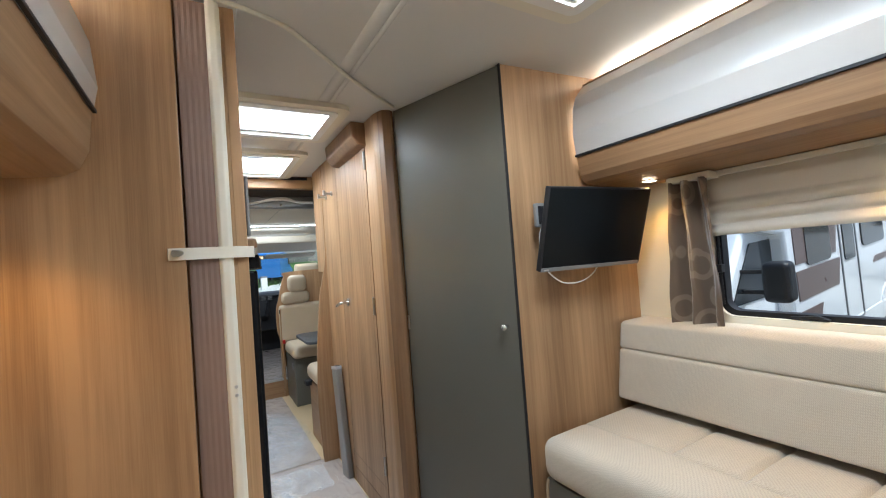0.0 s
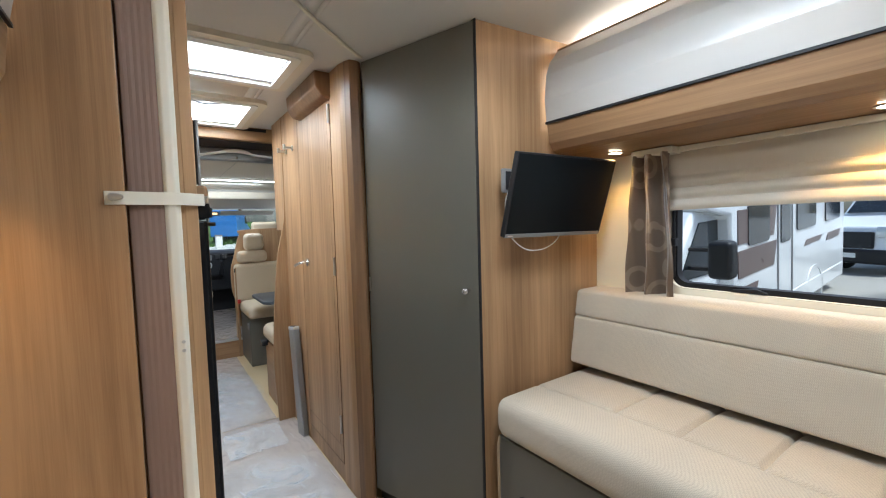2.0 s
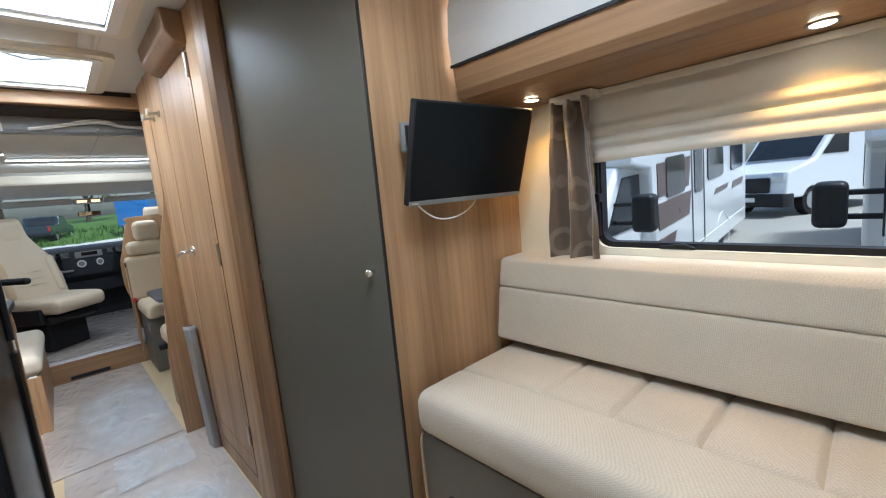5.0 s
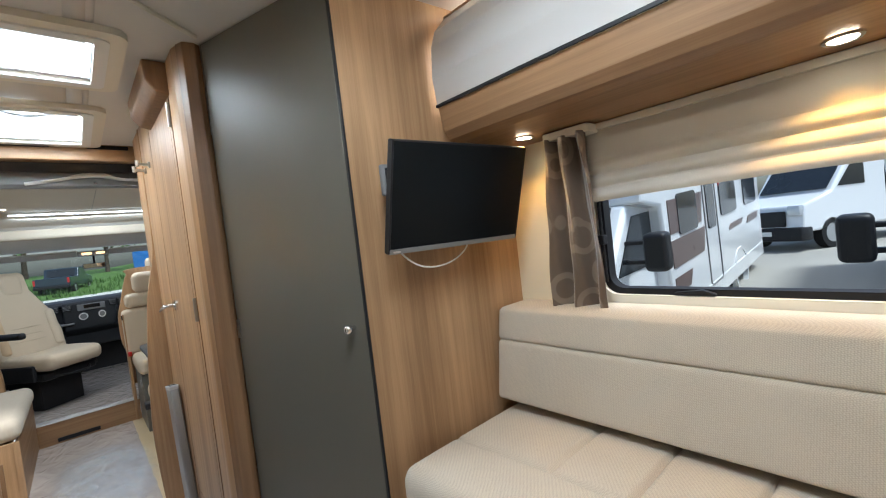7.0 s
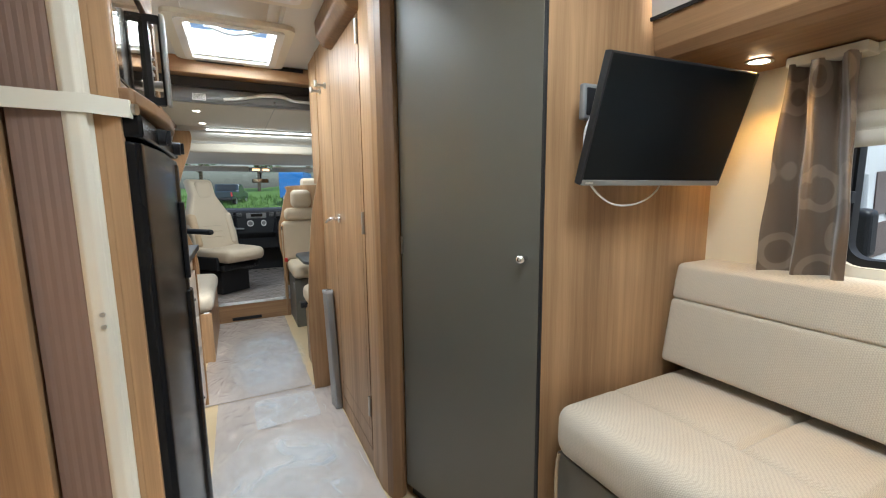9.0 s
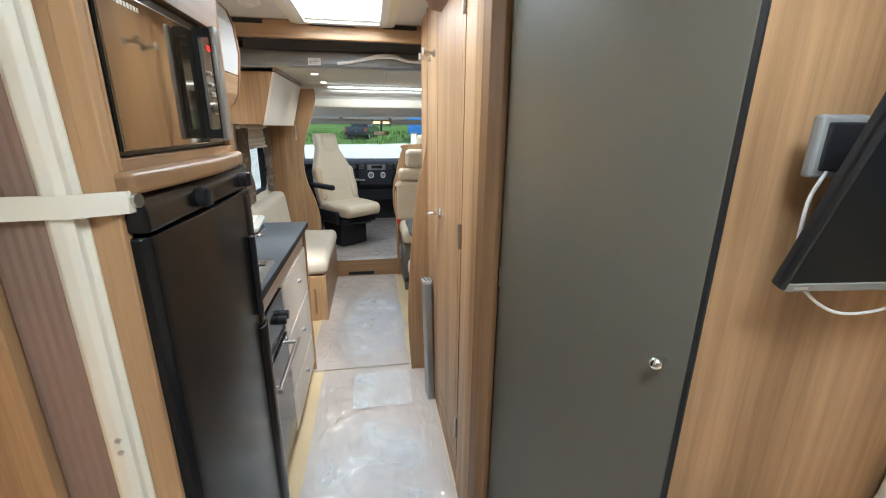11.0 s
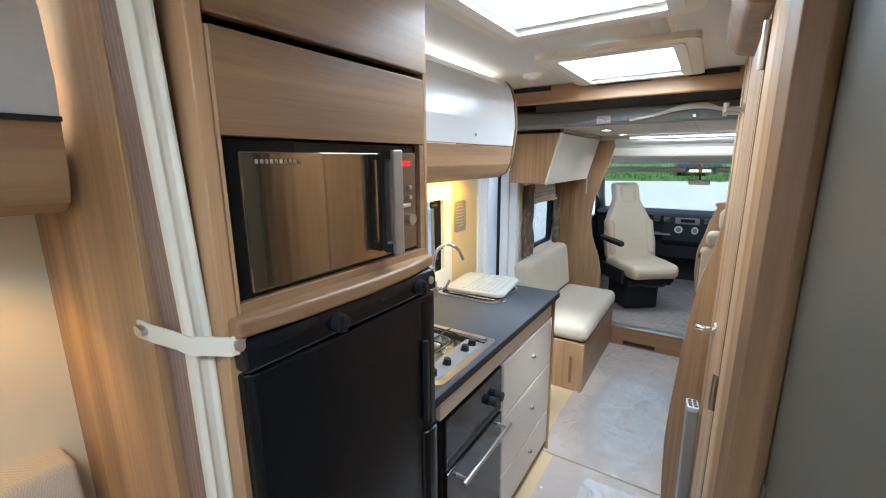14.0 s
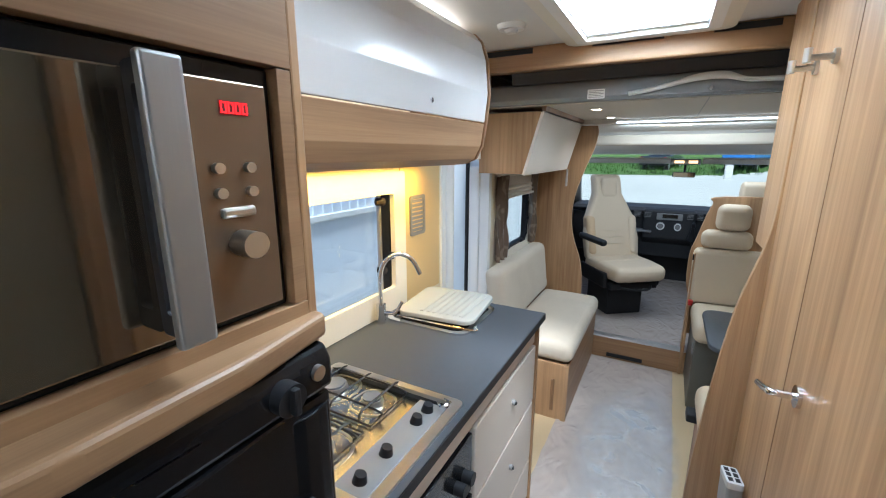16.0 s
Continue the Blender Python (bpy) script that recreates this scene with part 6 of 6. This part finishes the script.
for x in (0.44, 0.56):
    part("lens", one(x - 0.04, x + 0.04, 6.124, 6.132, 1.570, 1.595, 0.0), glow("amber_lens", (1.0, 0.62, 0.30), 2.0) if "amber_lens" not in bpy.data.materials else bpy.data.materials["amber_lens"], rl, "amber lit lens")

# ---- outside ----
section()
GROUND = -0.65
ASPHALT = plain("pale_worn_concrete", (0.31, 0.29, 0.255), 0.7, 0, 0.25, 0.6, 30, 0.3)
GRASS = plain("grass_blades", (0.07, 0.15, 0.025), 0.9, 0, 0.4, 1.5, 60, 0.5)
VAN_WHITE = plain("van_white", (0.84, 0.85, 0.86), 0.2, 0, 0.03, 1, 40, 0.0, 0.6)
VAN_GLASS = plain("van_dark_glass", (0.02, 0.025, 0.03), 0.08, 0, 0.2, 2, 20, 0.0)
VAN_BROWN = plain("van_brown_graphics", (0.13, 0.085, 0.075), 0.3)
TYRE = plain("tyre_rubber", (0.018, 0.018, 0.018), 0.8, 0, 0.2, 20, 120, 0.2)
HUBCAP = plain("wheel_trim", (0.45, 0.46, 0.47), 0.35, 0.7)
LAMP_GLASS = plain("headlamp_glass", (0.6, 0.63, 0.66), 0.1, 0.3)
def lie(x, y):
    """Height of the yard: level round the vehicles, rising a little ahead."""
    k = max(0.0, min(1.0, (y - 9) / 24))
    j = max(0.0, min(1.0, (x - 2.5) / 7))
    return GROUND + 0.75 * k * k * (3 - 2 * k) + 0.55 * j * j * (3 - 2 * j) + max(0, y - 34) * 0.03


xs = [-400, -150, -60, -30, -18, *steps(-12, 36, 24), 50, 90, 200, 400]
ys = [-400, -120, -40, -16, -8, *steps(0, 60, 40), 90, 150, 400]
structure("ground", sheet(xs, ys, lambda x, y: (x, y, lie(x, min(y, 90))), (0, 0, -0.1)), ASPHALT, "pale worn concrete yard rising ahead")
road_y = [y for y in ys if 7.4 < y < 37]
structure("road", sheet([x for x in xs if -61 < x < 60], road_y, lambda x, y: (x, y, lie(x, y) + 0.03), (0, 0, -0.1)), plain("pale_dry_concrete", (0.58, 0.60, 0.56), 0.75, 0, 0.12, 0.35, 25, 0.3), "pale concrete road rising to the grass")
verge = structure("ground_verge", sheet(steps(-40, 60, 50), steps(34, 60, 13), lambda x, y: (x, y + 1.2 * math.sin(x * 0.2), lie(x, y) + 0.05 + 0.15 * (y - 34) / 4), (0, 0, -0.2)), GRASS, "green grass bank beyond the yard")
rng = random.Random(4)
def tuft_mesh(name, spots, size, material, label, category):
    bm = bmesh.new()
    for x, y, z in spots:
        for k in range(4):
            a, h, w = rng.uniform(0, 6.3), size * rng.uniform(0.5, 1.3), size * rng.uniform(0.06, 0.12)
            d = Vector((math.cos(a), math.sin(a), 0))
            p = Vector((x + rng.uniform(-0.2, 0.2), y + rng.uniform(-0.2, 0.2), z))
            s = d.cross(Vector((0, 0, 1))) * w
            bm.faces.new([bm.verts.new(q) for q in (p - s, p + s, p + d * size * 0.3 + Vector((0, 0, h)))])
    return single(name, bm, material, label, category, kind="stuff", smooth=0)
tuft_mesh("grass_tufts", [(x, y, lie(x, y) + 0.05 + 0.15 * (y - 34) / 4) for x, y in ((rng.uniform(-20, 30), rng.uniform(33.5, 45)) for _ in range(1600))], 0.35, GRASS, "tufts of grass on the bank", "grass")

def tree(x, y, h, seed):
    """Tapered trunk, limbs and a loose crown of leaf clumps."""
    r = random.Random(seed)
    z = lie(x, y)
    t = thing("tree", (x, y, z), "leafy green tree on the bank behind the yard", "tree", "trees behind the yard")
    bm = bmesh.new()
    rod((x, y, z - 0.2), (x + 0.1, y, z + h * 0.5), h * 0.03, 10, h * 0.016, bm)
    tips = []
    for i in range(9):
        a = r.uniform(0, 6.3)
        b = Vector((x + math.cos(a) * h * r.uniform(0.12, 0.3), y + math.sin(a) * h * r.uniform(0.12, 0.3), z + h * r.uniform(0.5, 0.9)))
        rod((x + 0.08, y, z + h * r.uniform(0.3, 0.5)), b, h * 0.012, 6, h * 0.004, bm)
        tips.append(b)
    part("trunk", bm, plain("bark", (0.10, 0.075, 0.055), 0.9, 0, 0.3, 8, 60, 0.5) if "bark" not in bpy.data.materials else bpy.data.materials["bark"], t)
    bm = bmesh.new()
    for i in range(900):
        c = r.choice(tips) + Vector((r.gauss(0, h * 0.09), r.gauss(0, h * 0.09), r.gauss(0, h * 0.08)))
        d, s = Vector((r.gauss(0, 1), r.gauss(0, 1), r.gauss(0, 1))).normalized(), h * r.uniform(0.012, 0.030)
        u2 = d.orthogonal().normalized() * s
        v2 = d.cross(u2).normalized() * s * 0.7
        bm.faces.new([bm.verts.new(q) for q in (c - u2, c + v2, c + u2, c - v2)])
    part("crown", bm, plain("leaves", (0.06, 0.12, 0.03), 0.7, 0, 0.5, 2, 20, 0.0) if "leaves" not in bpy.data.materials else bpy.data.materials["leaves"], t, "", 0)


for i, (x, y, h) in enumerate(((-9, 52, 8), (-3, 56, 9), (3, 54, 7.5), (9, 57, 9), (15, 53, 8), (22, 56, 9))):
    tree(x, y, h, i)

def wheel_at(t, m, x, y, r=0.33):
    w = part("wheel", moved(rod((x, y - 0.10, r), (x, y + 0.10, r), r, 28), m), TYRE, t)
    part("rim", moved(rod((x, y - 0.107, r), (x, y + 0.107, r), r * 0.62, 24), m), HUBCAP, w)


def motorhome(m, label, graphics=True):
    """White coachbuilt motorhome; local +x is its front, origin on the ground at the nose's middle."""
    t = thing("motorhome", m.translation, label, "motorhome", "parked motorhomes")
    def p2(bm):
        return moved(bm, m)
    part("coach_body", p2(prism([(-7.2, 0.42), (-7.25, 2.70), (-7.05, 2.85), (-2.2, 2.85), (-1.35, 2.45), (-1.2, 1.95), (-1.75, 1.85), (-1.85, 0.42)], "y", -1.12, 1.12, 0.04, 2)), VAN_WHITE, t)
    part("cab_body", p2(prism([(-1.9, 0.42), (-1.9, 1.95), (-1.2, 1.95), (-0.55, 1.20), (-0.05, 1.02), (0.0, 0.45)], "y", -0.98, 0.98, 0.05, 2)), VAN_WHITE, t)
    part("bumper", p2(one(-0.35, 0.06, -0.99, 0.99, 0.25, 0.62, 0.05, 2)), GREY_PLASTIC, t)
    part("windscreen", p2(prism([(-1.16, 1.93), (-0.56, 1.24), (-0.545, 1.25), (-1.14, 1.945)], "y", -0.84, 0.84)), VAN_GLASS, t)
    part("grille", p2(one(-0.03, 0.03, -0.45, 0.45, 0.62, 0.92, 0.02)), BLACK, t)
    for s in (-1, 1):
        part("headlamp", p2(one(-0.22, 0.01, s * 0.78 - 0.17, s * 0.78 + 0.17, 0.78, 1.0, 0.05, 2)), LAMP_GLASS, t)
        part("cab_window", p2(prism([(-1.75, 1.22), (-1.75, 1.82), (-1.28, 1.82), (-0.80, 1.25)], "y", s * 0.985 - 0.008, s * 0.985 + 0.008)), VAN_GLASS, t)
        part("skirt", p2(one(-7.1, -1.9, s * 1.10 - 0.03, s * 1.10 + 0.03, 0.34, 0.60, 0.02)), VAN_WHITE, t)
        mr = part("mirror", p2(one(-1.12, -0.92, s * 1.30 - 0.11, s * 1.30 + 0.11, 1.28, 1.66, 0.05, 3)), BLACK, t, "large black door mirror")
        part("mirror_arm", p2(boxes((-1.10, -1.03, min(s * 0.97, s * 1.24), max(s * 0.97, s * 1.24), 1.34, 1.38), (-1.10, -1.03, min(s * 0.97, s * 1.24), max(s * 0.97, s * 1.24), 1.54, 1.58), bevel=0.01)), BLACK, mr)
        for a, b, c, d in ((-3.0, -2.25, 1.45, 1.95), (-5.2, -4.2, 1.45, 1.95), (-6.8, -5.8, 1.45, 1.95)):
            wn2 = part("side_window", p2(prism(loop(a, b, c, d, 0.08), "y", s * 1.125 - 0.01, s * 1.125 + 0.012)), VAN_GLASS, t)
        dr = part("coach_door", p2(ring("y", s * 1.122 - 0.006, s * 1.122 + 0.010, loop(-4.0, -3.35, 0.55, 2.3, 0.06), loop(-3.97, -3.38, 0.58, 2.27, 0.05))), GREY_PLASTIC, t)
        part("door_window", p2(prism(loop(-3.88, -3.48, 1.35, 2.05, 0.06), "y", s * 1.122 - 0.006, s * 1.122 + 0.012)), VAN_GLASS, dr)
        if graphics:
            for k, (a, b, c, d) in enumerate(((-3.3, -1.95, 1.10, 1.42), (-3.3, -1.95, 1.50, 1.90), (-2.6, -1.95, 0.80, 0.98), (-5.6, -4.6, 1.18, 1.26), (-6.9, -5.9, 1.12, 1.24))):
                part("graphic", p2(prism([(a + 0.12, c), (b, c), (b - 0.12 * (k > 2), d), (a, d)], "y", s * 1.124 - 0.004, s * 1.124 + 0.006)), VAN_BROWN, t, "brown graphic panel")
            part("swoosh", p2(prism([(-4.5, 1.75), (-4.25, 1.80), (-4.15, 2.1), (-4.25, 2.1), (-4.32, 1.88)], "y", s * 1.124 - 0.004, s * 1.124 + 0.007)), RED, t, "small red swoosh")
        for x in (-0.95, -5.2):
            wheel_at(t, m, x, s * 0.90)
            part("arch", p2(ring("y", s * 1.08 - 0.03, s * 1.08 + 0.05, loop(x - 0.46, x + 0.46, 0.05, 0.80, 0.36), loop(x - 0.40, x + 0.40, 0.05, 0.74, 0.32))), VAN_WHITE, t)
    part("bumper_rear", p2(one(-7.3, -7.1, -1.1, 1.1, 0.35, 0.65, 0.04)), VAN_WHITE, t)
    for s in (-1, 1):
        part("tail_lamp", p2(one(-7.29, -7.24, s * 0.98 - 0.06, s * 0.98 + 0.06, 0.75, 1.25, 0.02)), RED, t)
    return t


motorhome(pose(3.8, 3.30, GROUND, 0, 3.8, 181), "white and brown motorhome parked outside the lounge window")
motorhome(pose(4.2, -0.62, GROUND, 0, 3.8, 180), "white motorhome with black mirrors parked alongside", False)
cabin = thing("site_cabin", (-3.6, 5.5, GROUND), "pale ribbed site cabin beyond the kitchen window", "cabin")
PALE = plain("pale_blue_grey_panel", (0.72, 0.78, 0.85), 0.5, 0, 0.06, 1, 40, 0.02)
part("wall", boxes((-4.6, -2.75, 0.5, 11.0, GROUND, 2.3)), PALE, cabin)
part("roof", one(-4.7, -2.65, 0.4, 11.1, 2.3, 2.42, 0.02), WHITE_PLASTIC, cabin)
part("rail", one(-2.76, -2.70, 0.5, 11.0, 0.86, 0.93, 0.008), WHITE_PLASTIC, cabin, "white rail along the wall")
for i in range(70):
    y = 0.6 + i * 0.148
    part("rib", one(-2.755, -2.735, y, y + 0.05, 0.93, 2.28, 0.0), PALE, cabin)

def van(m, label, body, category):
    """Parked van or pickup; local +x is its front."""
    t = thing(category.replace(" ", "_"), m.translation, label, category)
    def p2(bm):
        return moved(bm, m)
    if category == "pickup":
        prof = [(-5.1, 0.5), (-5.1, 1.15), (-3.2, 1.15), (-3.0, 1.75), (-1.9, 1.75), (-1.3, 1.2), (-0.1, 1.05), (0, 0.5)]
    else:
        prof = [(-5.2, 0.45), (-5.2, 2.35), (-5.0, 2.45), (-1.9, 2.45), (-1.0, 1.35), (-0.1, 1.1), (0, 0.45)]
    part("body", p2(prism(prof, "y", -0.92, 0.92, 0.05, 2)), body, t)
    if category == "pickup":
        part("rear_window", p2(prism([(-3.215, 1.20), (-3.04, 1.68), (-3.055, 1.685), (-3.23, 1.205)], "y", -0.72, 0.72)), VAN_GLASS, t)
        part("number_plate", p2(one(-5.13, -5.09, -0.26, 0.26, 0.72, 0.83, 0.0)), plain("yellow_plate", (0.75, 0.55, 0.05), 0.4), t, "yellow rear plate, unreadable")
        part("tailgate", p2(one(-5.14, -5.08, -0.80, 0.80, 0.66, 1.12, 0.02)), body, t)
        for s in (-1, 1):
            part("tail_lamp", p2(one(-5.14, -5.06, s * 0.84 - 0.06, s * 0.84 + 0.06, 0.75, 1.08, 0.01)), RED, t)
        part("bumper", p2(one(-5.25, -5.05, -0.90, 0.90, 0.45, 0.62, 0.03)), BLACK, t)
    else:
        part("windscreen", p2(prism([(-1.88, 2.35), (-1.02, 1.42), (-1.0, 1.43), (-1.86, 2.37)], "y", -0.80, 0.80)), VAN_GLASS, t)
        part("grille", p2(one(-0.05, 0.03, -0.55, 0.55, 0.60, 0.98, 0.03)), BLACK, t)
        part("bumper", p2(one(-0.3, 0.08, -0.95, 0.95, 0.25, 0.58, 0.05)), BLACK, t)
        for s in (-1, 1):
            part("headlamp", p2(one(-0.25, 0.02, s * 0.75 - 0.15, s * 0.75 + 0.15, 0.85, 1.1, 0.04)), LAMP_GLASS, t)
            part("cab_window", p2(prism([(-2.1, 1.45), (-2.1, 2.05), (-1.75, 2.05), (-1.2, 1.45)], "y", s * 0.925 - 0.008, s * 0.925 + 0.008)), VAN_GLASS, t)
        part("number_plate", p2(one(0.07, 0.085, -0.26, 0.26, 0.38, 0.49, 0.0)), WHITE_PLASTIC, t, "white front plate, unreadable")
    for s in (-1, 1):
        for x in (-0.95, -4.1):
            wheel_at(t, m, x, s * 0.82, 0.36)
    return t


van(pose(13.6, 2.75, lie(13, 2), 0, 0, 152), "white panel van with black bumper parked in the yard", VAN_WHITE, "van")
van(pose(0.6, 42.0, lie(0.6, 40), 0, 0, 76), "dark blue pickup parked at the top of the yard", plain("dark_blue_paint", (0.03, 0.05, 0.07), 0.25, 0.2, 0.1, 2, 40, 0.0, 0.5), "pickup")
van(pose(6.2, 40.0, lie(6, 36), 0, 0, 70), "bright blue van parked beyond the grass edge", plain("bright_blue_paint", (0.03, 0.16, 0.45), 0.3), "van")
bin2 = thing("waste_bin", (3.6, 31.0, lie(3.6, 31)), "small pale bin at the edge of the grass", "bin")
part("body", prism(loop(3.4, 3.8, 30.8, 31.2, 0.06), "z", lie(3.6, 31), lie(3.6, 31) + 0.85, 0.02), WHITE_PLASTIC, bin2)
part("lid", prism(loop(3.38, 3.82, 30.78, 31.22, 0.06), "z", lie(3.6, 31) + 0.85, lie(3.6, 31) + 0.95, 0.02), GREY_PLASTIC, bin2)
